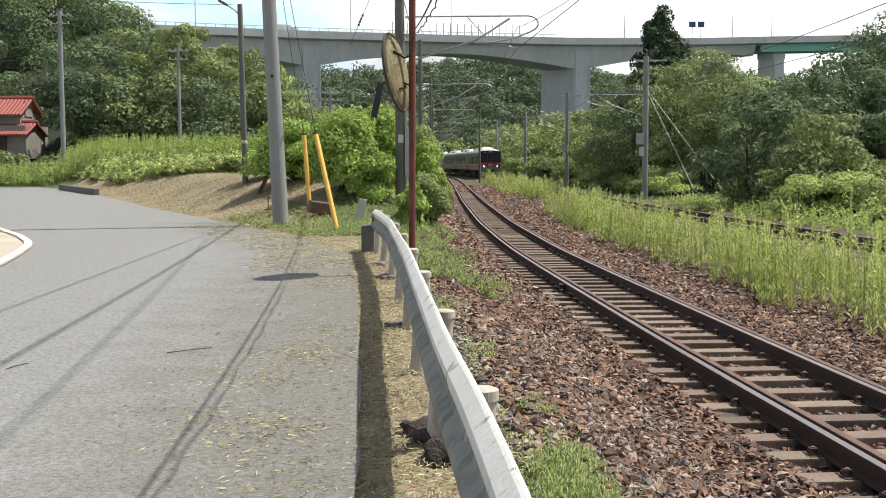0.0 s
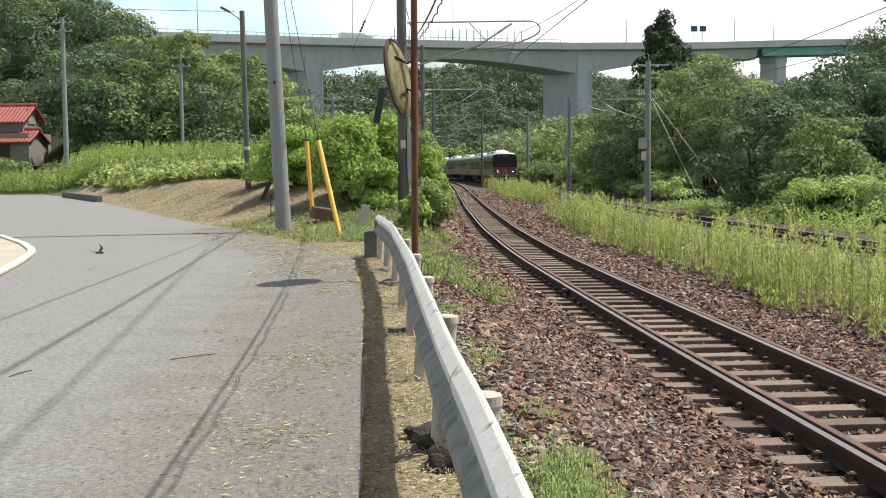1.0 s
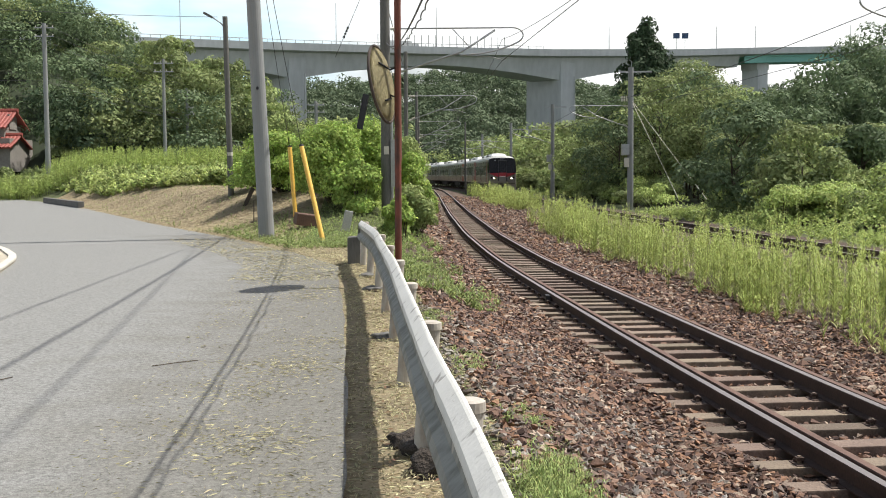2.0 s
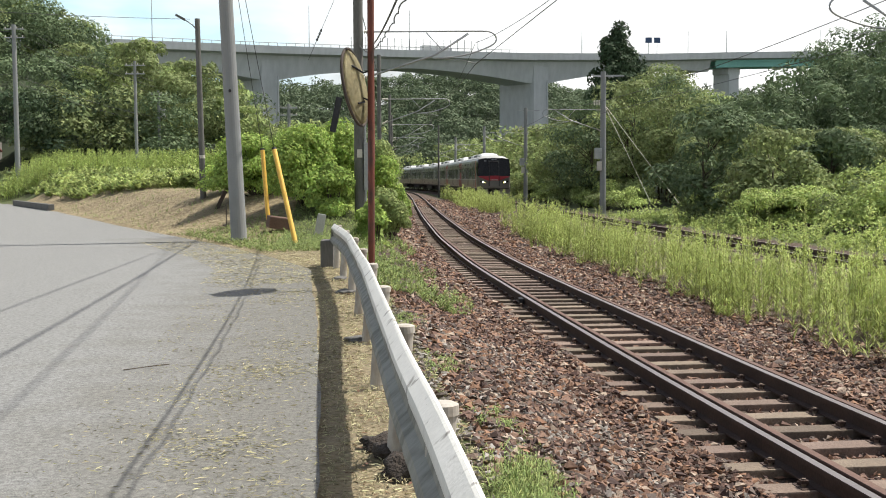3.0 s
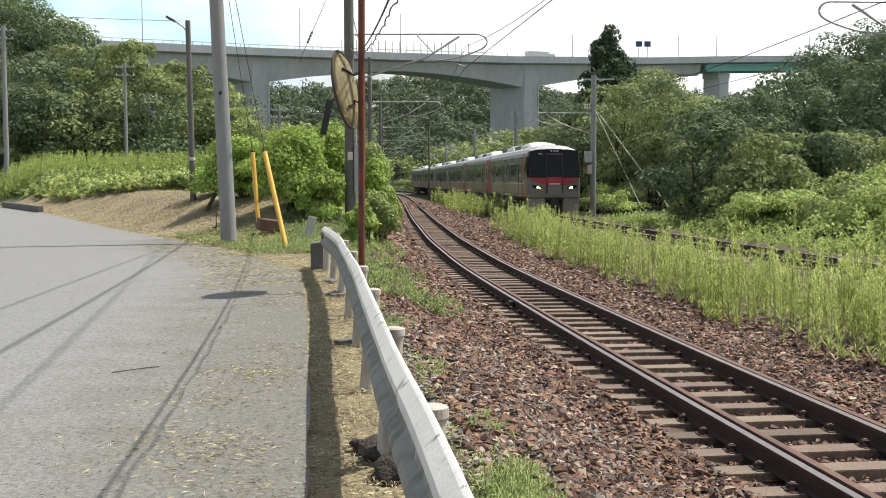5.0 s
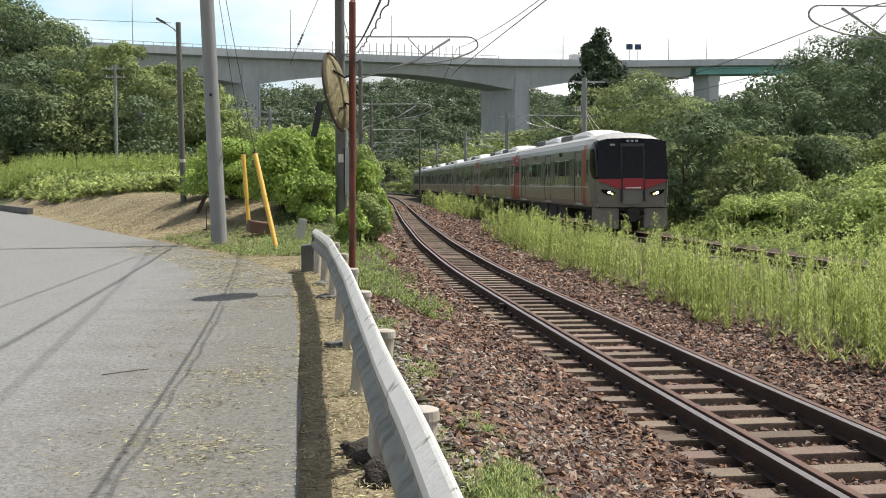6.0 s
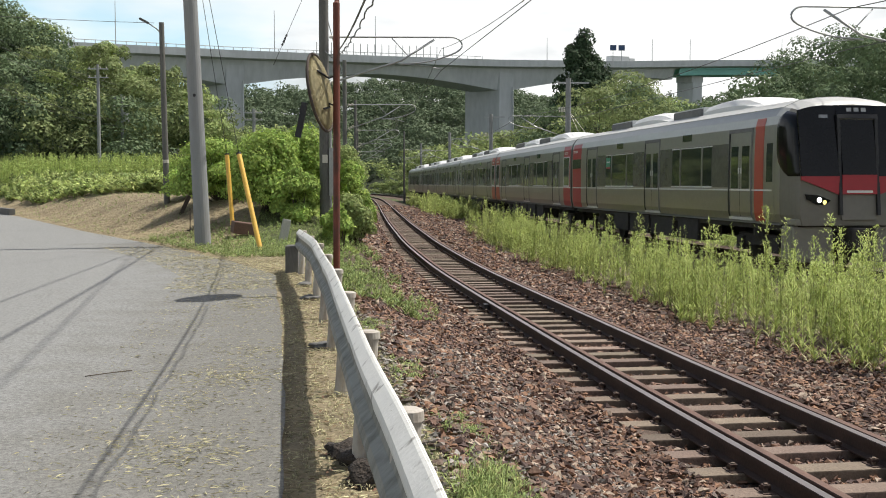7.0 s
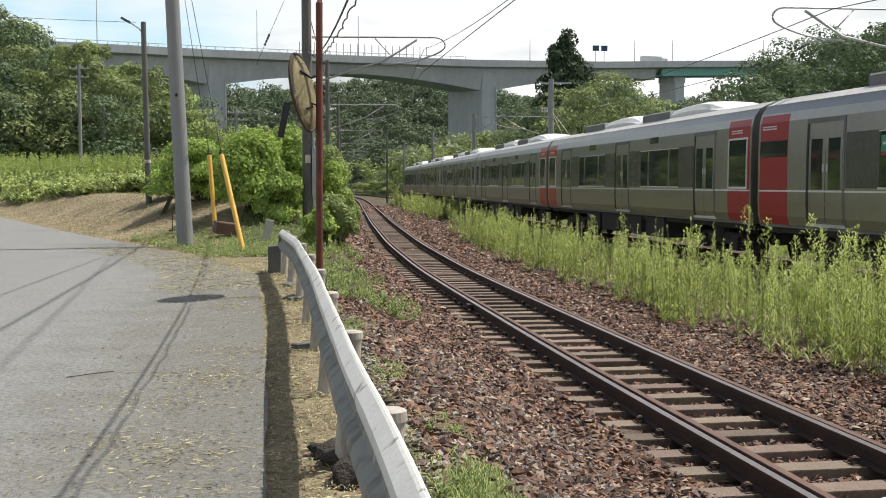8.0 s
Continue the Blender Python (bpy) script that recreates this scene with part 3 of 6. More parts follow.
def build_track(fn, y0, y1, label, sleepers_to):
    track = empty("railway_track", pose(0, 0, 0), label, "railway track", kind="structure")
    line = track_line(fn, y0, y1)
    for off in (-0.566, 0.566):
        pts = []
        for i, p in enumerate(line):
            d = (line[min(i + 1, len(line) - 1)] - line[max(i - 1, 0)]).normalized()
            pts.append(p + d.cross(Vector((0, 0, 1))) * off)
        bm = sweep(bmesh.new(), pts, RAIL_PROFILE)
        bm.normal_update()
        for f in bm.faces:
            if f.normal.z > 0.9 and f.calc_center_median().z > RAIL - 0.01:
                f.material_index = 1
        part("rail", bm, [M["rail_side"], M["rail_top"]], track, "rusty steel rail with a polished head")
    if sleepers_to:
        # check rails laid inside the running rails
        for off in (-0.566 + 0.135,):
            pts = [p + (line[min(i + 1, len(line) - 1)] - line[max(i - 1, 0)]).normalized().cross(Vector((0, 0, 1))) * off - Vector((0, 0, 0.012)) for i, p in enumerate(line[:90])]
            part("check_rail", sweep(bmesh.new(), pts, RAIL_PROFILE), M["check"], track, "unpolished rusty check rail")
        pts = [p + (line[min(i + 1, len(line) - 1)] - line[max(i - 1, 0)]).normalized().cross(Vector((0, 0, 1))) * 0.70 - Vector((0, 0, 0.02)) for i, p in enumerate(line[:90])]
        part("outer_check_rail", sweep(bmesh.new(), pts, RAIL_PROFILE), M["check"], track, "dark rusty check rail outside the running rail")
    return track


near = build_track(near_track, -12, 299, "single railway track on concrete sleepers and brown ballast", 60)
far = build_track(far_track, -20, 318, "second railway track behind a strip of tall weeds", 0)


# ---- guardrail ----
POSTS = [-0.3, 1.75, 3.8, 5.86, 8.0, 10.15, 12.3, 14.6, 16.7, 18.6]
guard = empty("guardrail", pose(0, 0, 0), "weathered white steel guardrail on round posts with rust streaks", "guardrail")
BEAM = [(-0.024, 0.170), (-0.032, 0.177), (-0.042, 0.170), (-0.083, 0.124), (-0.087, 0.095), (-0.080, 0.062), (-0.060, 0.028), (-0.055, 0.0), (-0.062, -0.028), (-0.10, -0.062), (-0.112, -0.095), (-0.108, -0.122), (-0.075, -0.168), (-0.06, -0.178), (-0.05, -0.172)]
line = [Vector((float(guard_x(y)) - 0.03 * float(smooth((y - 2.5) / 3)), y, 0.585 + 0.012 * math.sin(y * 0.9))) for y in np.arange(-2, 19.06, 0.35)]
bm = bmesh.new()
ring = BEAM + [(u + 0.006, v) for u, v in BEAM[::-1]]
sweep(bm, line, ring)
# lower faces take the dirty paint that also carries the upper bulge's shadow
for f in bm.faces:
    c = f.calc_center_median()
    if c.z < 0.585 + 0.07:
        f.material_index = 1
part("beam", bm, [M["white"], M["beam_low"]], guard, "white corrugated beam, grimy and shade-darkened below")
for y in POSTS:
    x = float(guard_x(y)) - 0.085
    z0 = float(ground(x, y)) - 0.3
    top = Vector((x + 0.07, y + 0.01, 0.71))
    p = tubed("post", (x, y, z0), top, 0.052, M["post"], guard, seg=20)
    bm = tube(bmesh.new(), top - Vector((0, 0, 0.01)), top + Vector((0, 0, 0.025)), 0.059, 0.057, 20)
    tube(bm, top + Vector((0, 0, 0.025)), top + Vector((0, 0, 0.033)), 0.057, 0.04, 20)
    part("cap", bm, M["post"], p, "worn cream plastic post cap")
    tubed("bolt", (x + 0.02, y + 0.05, 0.58), (x + 0.055, y + 0.05, 0.58), 0.018, M["steel"], guard, seg=8)
# grey end block of the rail
end = boxed("end_block", (float(guard_x(18.9)) - 0.2, 19.1, 0.22), (0.22, 0.5, 0.5), M["darkpole"], guard, "dark weathered end block", bevel=0.03)


# ---- poles by the road ----
def pole(name, x, y, h, r1, r2, mat, label, category, lean=(0, 0), z=None):
    z = float(ground(x, y)) if z is None else z
    ob = empty(name, pose(x, y, z), label, category)
    tubed("shaft", (0, 0, -0.3), (lean[0], lean[1], h), r1, M[mat], ob, r2=r2, seg=20)
    return ob


big_pole = pole("utility_pole", -3.98, 27.2, 12.5, 0.195, 0.135, "pole", "tall grey concrete utility pole at the road edge", "utility pole", (-0.52, 0.1), 0.03)
for z in (3.6, 3.62):
    tubed("step_hole", (-0.16, -0.16, z), (-0.14, -0.21, z), 0.03, M["black"], big_pole, seg=8)
tubed("band", (-0.45, 0.07, 9.3), (-0.47, 0.07, 9.45), 0.17, M["steel"], big_pole)
boxed("crossarm", (-0.5, 0.08, 10.2), (1.8, 0.09, 0.09), M["steel"], big_pole)

street = pole("street_lamp", -6.76, 38.0, 6.05, 0.105, 0.085, "darkpole", "thin dark street lamp on a mown mound", "street lamp", (-0.1, 0))
bent("bracket", [(-0.09, 0, 5.65), (-0.27, 0, 5.85), (-0.57, 0, 6.05)], 0.025, M["steel"], street)
boxed("lamp_head", (-0.67, 0, 6.10), (0.34, 0.13, 0.08), M["darkpole"], street, turn=Euler((0, 0.5, 0)), bevel=0.02)
tubed("white_band", (-0.023, 0, 1.36), (-0.025, 0, 1.47), 0.104, M["pale"], street, "white reflective band")

mast = pole("catenary_mast", -1.17, 30.5, 9.8, 0.14, 0.125, "darkpole", "dark concrete catenary mast beside overgrown vines", "catenary mast", z=-0.05)
boxed("notice_plate", (0.02, -0.16, 2.25), (0.14, 0.02, 0.22), M["pale"], mast, "small white plate with unreadable writing")
boxed("junction_box", (0.2, -0.06, 1.9), (0.14, 0.12, 1.3), M["steel"], mast)
tubed("conduit", (0.17, -0.06, 0.2), (0.17, -0.06, 3.2), 0.03, M["steel"], mast)
red_post = pole("signal_post", -0.98, 37.0, 7.8, 0.09, 0.08, "rust", "rusty red steel post behind the catenary mast", "post")
boxed("tag", (0.0, -0.1, 2.45), (0.12, 0.02, 0.2), M["pale"], red_post)

# traffic mirror seen from behind
mirror = empty("traffic_mirror", pose(-0.43, 15.2, float(ground(-0.43, 15.2))), "round convex traffic mirror seen from behind on a rusty red pole", "traffic mirror")
tubed("pole", (0, 0, -0.3), (0.02, 0, 3.96), 0.046, M["rust"], mirror, seg=16)
tubed("pole_cap", (0.02, 0, 3.96), (0.02, 0, 3.99), 0.048, M["rust"], mirror, r2=0.02, seg=16)
zc = 2.78 - mirror.location.z
nb = Vector((0.965, -0.24, 0.17)).normalized()  # the back looks this way
turn = nb.to_track_quat("Z", "Y").to_matrix().to_4x4()
disc = Matrix.Translation((-0.09, 0.02, zc)) @ turn
bm = bmesh.new()
prev = None
for r, h in ((0.0, -0.02), (0.18, -0.025), (0.34, -0.045), (0.46, -0.08), (0.52, -0.12)):
    cur = [bm.verts.new(disc @ Vector((r * math.cos(a), r * math.sin(a), h))) for a in np.linspace(0, 2 * math.pi, 49)[:-1]] if r else [bm.verts.new(disc @ Vector((0, 0, h)))]
    if prev:
        for j in range(48):
            if len(prev) == 1:
                bm.faces.new((prev[0], cur[j], cur[(j + 1) % 48]))
            else:
                bm.faces.new((prev[j], cur[j], cur[(j + 1) % 48], prev[(j + 1) % 48]))
    prev = cur
bmesh.ops.solidify(bm, geom=bm.faces[:], thickness=0.012)
back = part("mirror_back", bm, M["mirror_back"], mirror, "faded yellow mirror back", smooth=True)
rim_pts = [disc @ Vector((0.53 * math.cos(a), 0.53 * math.sin(a), -0.12)) for a in np.linspace(0, 2 * math.pi, 49)]
part("rim", sweep(bmesh.new(), rim_pts, circle(0.02, 8), up=tuple(nb)), M["wood"], mirror, "dark rim", smooth=True)
chrome = material("mirror_face", (0.8, 0.82, 0.82), 0.04, 1.0, scale=2, fine=9, vary=0.05, bump=0)
bm = bmesh.new()
bmesh.ops.create_circle(bm, cap_ends=True, segments=48, radius=0.515, matrix=disc @ Matrix.Translation((0, 0, -0.15)))
part("mirror_face", bm, chrome, mirror)
for dz in (-0.17, 0.17):
    bent("bracket", [(0.0, 0, zc + dz * 1.2), (-0.09, -0.02, zc + dz), disc @ Vector((-0.02, dz * 1.3, -0.02)), disc @ Vector((-0.28, dz * 1.5, -0.03))], 0.014, M["black"], mirror, "dark bracket rod")
visor = bmesh.new()
sweep(visor, [(-0.42, 0.1, zc - 0.15), (-0.46, 0.12, zc - 0.35), (-0.52, 0.13, zc - 0.62)], [(-0.018, -0.04), (0.018, -0.04), (0.022, 0.04), (-0.022, 0.04)])
part("visor", visor, M["black"], mirror, "black weathered mirror hood")

# yellow guards on the guy wires
for b, t, r in (((-2.5, 26.0, 0.0), (-3.08, 27.0, 2.22), 0.058), ((-3.62, 30.0, 0.5), (-3.78, 30.3, 2.3), 0.058)):
    g = empty("guy_wire_guard", pose(*b), "bright yellow plastic tube guard on a guy wire", "guy wire guard", "guy wire guards")
    t = Vector(t) - Vector(b)
    tubed("tube", -t * 0.04, t, r, M["yellow"], g, seg=16)
    tubed("cap", t, t * 1.02, r * 1.05, M["black"], g, seg=16)
    apex = Vector((-4.6, 27.3, 10.5)) - Vector(b)
    bent("guy_wire", [t, t.lerp(apex, 0.5), apex], 0.008, M["wire"], g)
bm = box(bmesh.new(), (0, 0, 0.14), (0.62, 0.5, 0.3), Euler((0.05, 0.14, 0.3)), 0.03)
anchor = part("anchor_block", bm, M["check"])
anchor.location = (-3.15, 28.6, 0.25)
tagged(anchor, "rusty brown anchor block sunk in mown grass", "anchor block")
bm = box(bmesh.new(), (0, 0, 0.22), (0.2, 0.16, 0.62), Euler((0.0, 0.2, 0.2)), 0.02)
stone_post = part("boundary_stone", bm, M["concrete"])
stone_post.location = (-2.05, 27.6, float(ground(-2.05, 27.6)) - 0.02)
tagged(stone_post, "leaning weathered concrete boundary marker in the grass", "boundary marker")
stake = empty("stake", pose(-4.9, 31.0, float(ground(-4.9, 31.0))), "thin dark stake with a small foot on the mound", "stake")
tubed("rod", (0, 0, -0.1), (0.01, 0, 0.62), 0.014, M["wood"], stake, seg=8)
tubed("foot", (0, 0, 0.0), (0, 0, 0.03), 0.09, M["wood"], stake, seg=10)
stick = empty("tilted_stick", pose(-5.6, 34.0, float(ground(-5.6, 34.0))), "dark tilted plank end sticking out of the mound", "plank")
boxed("plank", (0.1, 0, 0.3), (0.12, 0.04, 0.75), M["wood"], stick, turn=Euler((0, 0.45, 0)), bevel=0.01)

# dark clods and slabs at the foot of the guardrail
for k, (x, y, s) in enumerate(((0.0, 5.95, 0.15), (-0.12, 6.15, 0.11), (0.03, 5.6, 0.14), (0.08, 5.85, 0.13), (-0.42, 10.25, 0.12), (-0.75, 14.6, 0.13), (-0.95, 16.6, 0.11))):
    bm = bmesh.new()
    bmesh.ops.create_icosphere(bm, subdivisions=3, radius=s)
    for v in bm.verts:
        v.co *= 1 + 0.45 * noise.noise(v.co * 11 + Vector((k * 3.1, 0, 0))) + 0.3 * noise.noise(v.co * 34 + Vector((k * 1.7, 0, 0)))
        v.co.z *= 0.6 if k < 4 else 0.3
    ob = part("soil_clod", bm, M["clod"] if k < 4 else M["darkpole"], smooth=True)
    ob.location = (x, y, float(ground(x, y)) + s * 0.2)
    tagged(ob, "dark clod of earth and dead leaves at a guardrail post", "soil clod", "clods at the guardrail")

# pale apron and kerbs along the road
bm = bmesh.new()
outline = [(-6.3, 15.2), (-6.55, 16.4), (-6.95, 18.1), (-7.35, 19.6), (-7.5, 20.1), (-7.8, 20.9), (-8.6, 22.6), (-10.3, 25.6), (-14, 30), (-30, 30), (-30, 15.2)]
top = [bm.verts.new((x, y, 0.05)) for x, y in outline]
low = [bm.verts.new((x, y, -0.05)) for x, y in outline]
bm.faces.new(top)
for j in range(len(outline)):
    bm.faces.new((low[j], low[(j + 1) % len(outline)], top[(j + 1) % len(outline)], top[j]))
bmesh.ops.recalc_face_normals(bm, faces=bm.faces)
apron = part("pavement", bm, M["apron"])
tagged(apron, "pale concrete entrance apron beside the road", "pavement", kind="structure")
bm = sweep(bmesh.new(), [(x, y, 0.05) for x, y in outline[:9]], [(-0.12, 0.0), (0.02, 0.0), (0.02, 0.035), (-0.12, 0.035)])
part("edge_stone", bm, M["pale"], apron)
a, b = Vector((-17.2, 55, 0)), Vector((-23.0, 66.8, 0))
for k in range(7):
    p = a.lerp(b, (k + 0.5) / 7)
    bm = box(bmesh.new(), (0, 0, 0.14), (0.3, (b - a).length / 7 - 0.03, 0.36), None, 0.03)
    kerb = part("kerb", bm, M["darkpole"])
    kerb.location, kerb.rotation_euler = p, (0, 0, math.atan2(-(b - a).x, (b - a).y))
    tagged(kerb, "dark weathered concrete kerb block at the road edge", "kerb", "kerb blocks", "structure")
for k in range(9):
    p = Vector((-30.0, 80.5, 0)).lerp(Vector((-39.2, 98.5, 0)), (k + 0.5) / 9)
    copy_thing(kerb, Matrix.Translation(p) @ Matrix.Rotation(math.atan2(12, 23), 4, "Z"))

# ---- house with red roofs ----
house = empty("house", pose(-39.3, 88, 2.1), "old house with red tiled roofs behind shrubs", "house")
boxed("wall", (0, 2, 1.2), (13, 5, 2.6), M["plaster"], house)
boxed("upper_wall", (0, 2.6, 3.0), (11.2, 3.6, 1.2), M["plaster"], house)
boxed("shutter", (1.5, -0.53, 0.9), (7, 0.06, 1.6), M["wood"], house)
for w, y0, y1, z0, z1, nm in ((13.6, -1.3, 1.2, 1.75, 2.75, "lower_roof"), (12.0, -0.1, 2.6, 3.35, 4.75, "upper_roof")):
    bm = bmesh.new()
    cols_n = int(w / 0.3)
    for k in range(cols_n):
        x = -w / 2 + (k + 0.5) * w / cols_n
        sweep(bm, [(x, y0, z0), (x, (y0 + y1) / 2, (z0 + z1) / 2 - 0.05), (x, y1, z1)], [(-0.155, 0), (-0.08, 0.07), (0.08, 0.07), (0.155, 0), (0.155, -0.08), (-0.155, -0.08)])
    sweep(bm, [(-w / 2 - 0.1, y1, z1 + 0.08), (w / 2 + 0.1, y1, z1 + 0.08)], circle(0.16, 8))
    part(nm, bm, M["roof_tile"], house, "red clay tile roof")
    part(nm + "_rear", box(bmesh.new(), (0, y1 + (y1 - y0) / 2, (z0 + z1) / 2), (w, (y1 - y0) * 1.15, 0.1), Euler((-math.atan2(z1 - z0, y1 - y0), 0, 0))), M["roof_tile"], house)
for s in (-1, 1):
    boxed("gable", (s * 5.6, 2.6, 3.9), (0.15, 1.6, 1.2), M["plaster"], house)


# ---- overhead line ----
def rounded(pts, times=2):
    """Cuts the corners of a line, so that a tube bends as tube does."""
    pts = [Vector(p) for p in pts]
    for _ in range(times):
        out = [pts[0]]
        for a, b in zip(pts, pts[1:]):
            out += [a.lerp(b, 0.25), a.lerp(b, 0.75)]
        pts = out + [pts[-1]]
    return pts


def cantilever(m, side, reach, z, label=""):
    """Tubular arm parts under a mast; side: the way it reaches along x."""
    s, r = side, reach
    bent("top_tube", rounded([(s * 0.15, 0, z), (s * (r - 0.5), 0, z + 0.02), (s * (r - 0.1), 0, z + 0.02), (s * (r + 0.06), 0, z - 0.2), (s * (r - 0.12), 0, z - 0.40), (s * (r - 0.9), 0, z - 0.66), (s * (r - 1.7), 0, z - 0.72)]), 0.024, M["steel"], m)
    bent("brace_tube", [(s * 0.15, 0, z - 1.25), (s * (r - 1.65), 0, z - 0.62), (s * (r - 0.75), 0, z - 0.05)], 0.032, M["steel"], m)
    bent("stay", [(s * (r - 1.9), 0, z - 0.02), (s * (r - 1.45), 0, z - 0.5)], 0.015, M["steel"], m)
    bent("steady_arm", [(s * (r - 1.6), 0, z - 0.72), (s * (r - 0.9), 0, z - 0.76), (s * (r - 0.55), 0, z - 0.86)], 0.014, M["steel"], m)
    for zz in (z, z - 1.25):
        ins = bmesh.new()
        for k in range(6):
            tube(ins, (s * (0.16 + k * 0.05), 0, zz + (0.03 * k if zz < z else 0)), (s * (0.185 + k * 0.05), 0, zz + (0.03 * k if zz < z else 0)), 0.06, 0.045, 10)
        part("insulator", ins, M["pale"], m, "ribbed pale insulator")


cantilever(mast, 1, 3.75, 5.55)
arms = [(-1.15, 57, 1, 3.6), (-0.9, 84, 1, 3.3), (-1.0, 111, 1, 3.4), (-1.3, 140, 1, 3.4), (14.3, 25, -1, 4.6), (12.0, 66, -1, 3.6), (11.15, 100, -1, 3.6), (10.0, 135, -1, 3.6), (4.35, 132, 1, 3.2), (8.3, 172, -1, 3.2)]
for x, y, s, reach in arms:
    big = s < 0
    m = pole("catenary_mast", x, y, 8.45, 0.19 if big else 0.12, 0.16 if big else 0.10, "pole" if big else "darkpole", "grey concrete catenary mast with a tubular bracket arm" if big else "slim dark catenary mast with a bracket arm", "catenary mast", z=-0.65)
    tagged(m, group="catenary masts")
    cantilever(m, s, reach, 6.2)
    if big and y in (66, 100):
        boxed("crossbeam", (0.3, 0, 8.2), (1.9, 0.09, 0.09), M["steel"], m)
        boxed("equipment_box", (-0.32, -0.1, 3.6), (0.42, 0.4, 0.65), M["steel"], m, "grey metal equipment box", bevel=0.02)
        boxed("lower_box", (-0.24, -0.1, 2.85), (0.26, 0.3, 0.55), M["pale"], m, bevel=0.02)
        for k in range(3):
            tubed("insulator", (-0.55 + k * 0.14, -0.15, 6.45), (-0.55 + k * 0.14, -0.15, 6.75), 0.05, M["pale"], m, seg=8)
    if y == 66:
        for gx_, gy_ in ((2.2, -3.0), (3.2, -5.5)):
            g0, g1 = Vector((0, 0, 6.6)), Vector((gx_, gy_, 0.75))
            bent("stay_wire", [g0, g1], 0.014, M["pale"], m)
            tubed("stay_guard", g1, g1.lerp(g0, 0.22), 0.022, M["pale"], m, "pale stay wire guard", seg=8)


def wire(name, pts, r, label, category="overhead wire", mat="wire", n=5):
    ob = part(name, sweep(bmesh.new(), pts, circle(r, n)), M[mat], smooth=True)
    return tagged(ob, label, category)


def spans(fn, ys, z, sag):
    pts = []
    for y0, y1 in zip(ys, ys[1:]):
        pts += hang((float(fn(y0)), y0, z), (float(fn(y1)), y1, z), sag, 14)[:-1]
    return pts + [Vector((float(fn(ys[-1])), ys[-1], z))]


wire("contact_wire", spans(near_track, [-25, 4, 30.5, 57, 84, 111, 140, 170], 4.62, 0.0), 0.009, "taut dark contact wire above the railway track")
wire("messenger_wire", spans(near_track, [-25, 4, 30.5, 57, 84, 111, 140, 170], 5.2, 0.5), 0.007, "sagging dark messenger wire above the railway track")
wire("contact_wire", spans(far_track, [-15, 25, 66, 100, 135, 172, 200], 4.62, 0.0), 0.010, "taut dark contact wire above the second track")
wire("messenger_wire", spans(far_track, [-15, 25, 66, 100, 135, 172, 200], 5.55, 0.4), 0.012, "sagging dark messenger wire above the second track")
for fn, y0, span, sag, rise in ((near_track, 4, 26.5, 0.5, 0.58), (far_track, 25, 39, 0.4, 0.93)):
    for y in np.arange(y0 + 5, 100, 6.6):
        x, f = float(fn(y)), (y - y0) / span % 1
        wire("dropper_wire", [(x, y, 4.62), (x, y, 4.62 + rise - sag * 4 * f * (1 - f))], 0.005, "thin vertical dropper between overhead wires")
# feeder and telephone wires that run to the masts and over the road
wire("feeder_wire", hang((-0.98, 116, 6.9), (-1.35, 24, 7.05), 0.15) + hang((-1.35, 24, 7.05), (0.2, -20, 7.2), 0.3)[1:], 0.015, "dark feeder wire running high along the railway")
wire("telephone_wire", hang((-1.2, 30.5, 7.7), (1.9, -8, 7.9), 0.55, 40), 0.022, "dark telephone wire hanging high over the road")
wire("telephone_wire", hang((-0.9, 30.5, 9.3), (4.6, -8, 9.6), 0.4, 40), 0.013, "dark thin wire hanging high over the road")
base = []
for p0, p1, sg in (((-1.12, 30.3, 5.1), (0.25, 5.6, 3.1), 0.42), ((0.25, 5.6, 3.1), (1.6, -9, 4.3), 0.1)):
    base += hang(p0, p1, sg, 150 if not base else 60)
wire("cable", base, 0.011, "straight black support cable sagging over the road edge", "cable")
wire("cable", [p + Vector((0.05 + 0.010 * math.sin(k * 0.9) + 0.008 * math.sin(k * 0.37), 0.01 * math.cos(k * 1.1), -0.05 + 0.014 * math.cos(k * 0.9))) for k, p in enumerate(base)], 0.008, "black cable wound loosely along its support", "cable")
wire("drop_cable", hang((-1.12, 30.3, 6.4), (-1.9, 22, 9.5), 0.1), 0.012, "thin dark cable rising from the mast", "cable")
wire("street_lamp_cable", hang((-7.1, 38, 6.9), (-16.5, 36, 7.1), 0.08), 0.008, "thin dark cable running to the street lamp", "cable")

guy = empty("guy_wire", pose(0, 0, 0), "thin steel guy wire with a dark strain insulator", "guy wire")
top_p, low_p = Vector((-0.75, 30.0, 8.6)), Vector((-2.42, 29.2, 4.6))
bent("strand", [low_p, low_p.lerp(top_p, 0.5), top_p], 0.006, M["wire"], guy)
bm = bmesh.new()
for f in (0.13, 0.15, 0.17, 0.19):
    tube(bm, low_p.lerp(top_p, f), low_p.lerp(top_p, f + 0.014), 0.034, 0.02, 10)
part("insulator", bm, M["black"], guy)

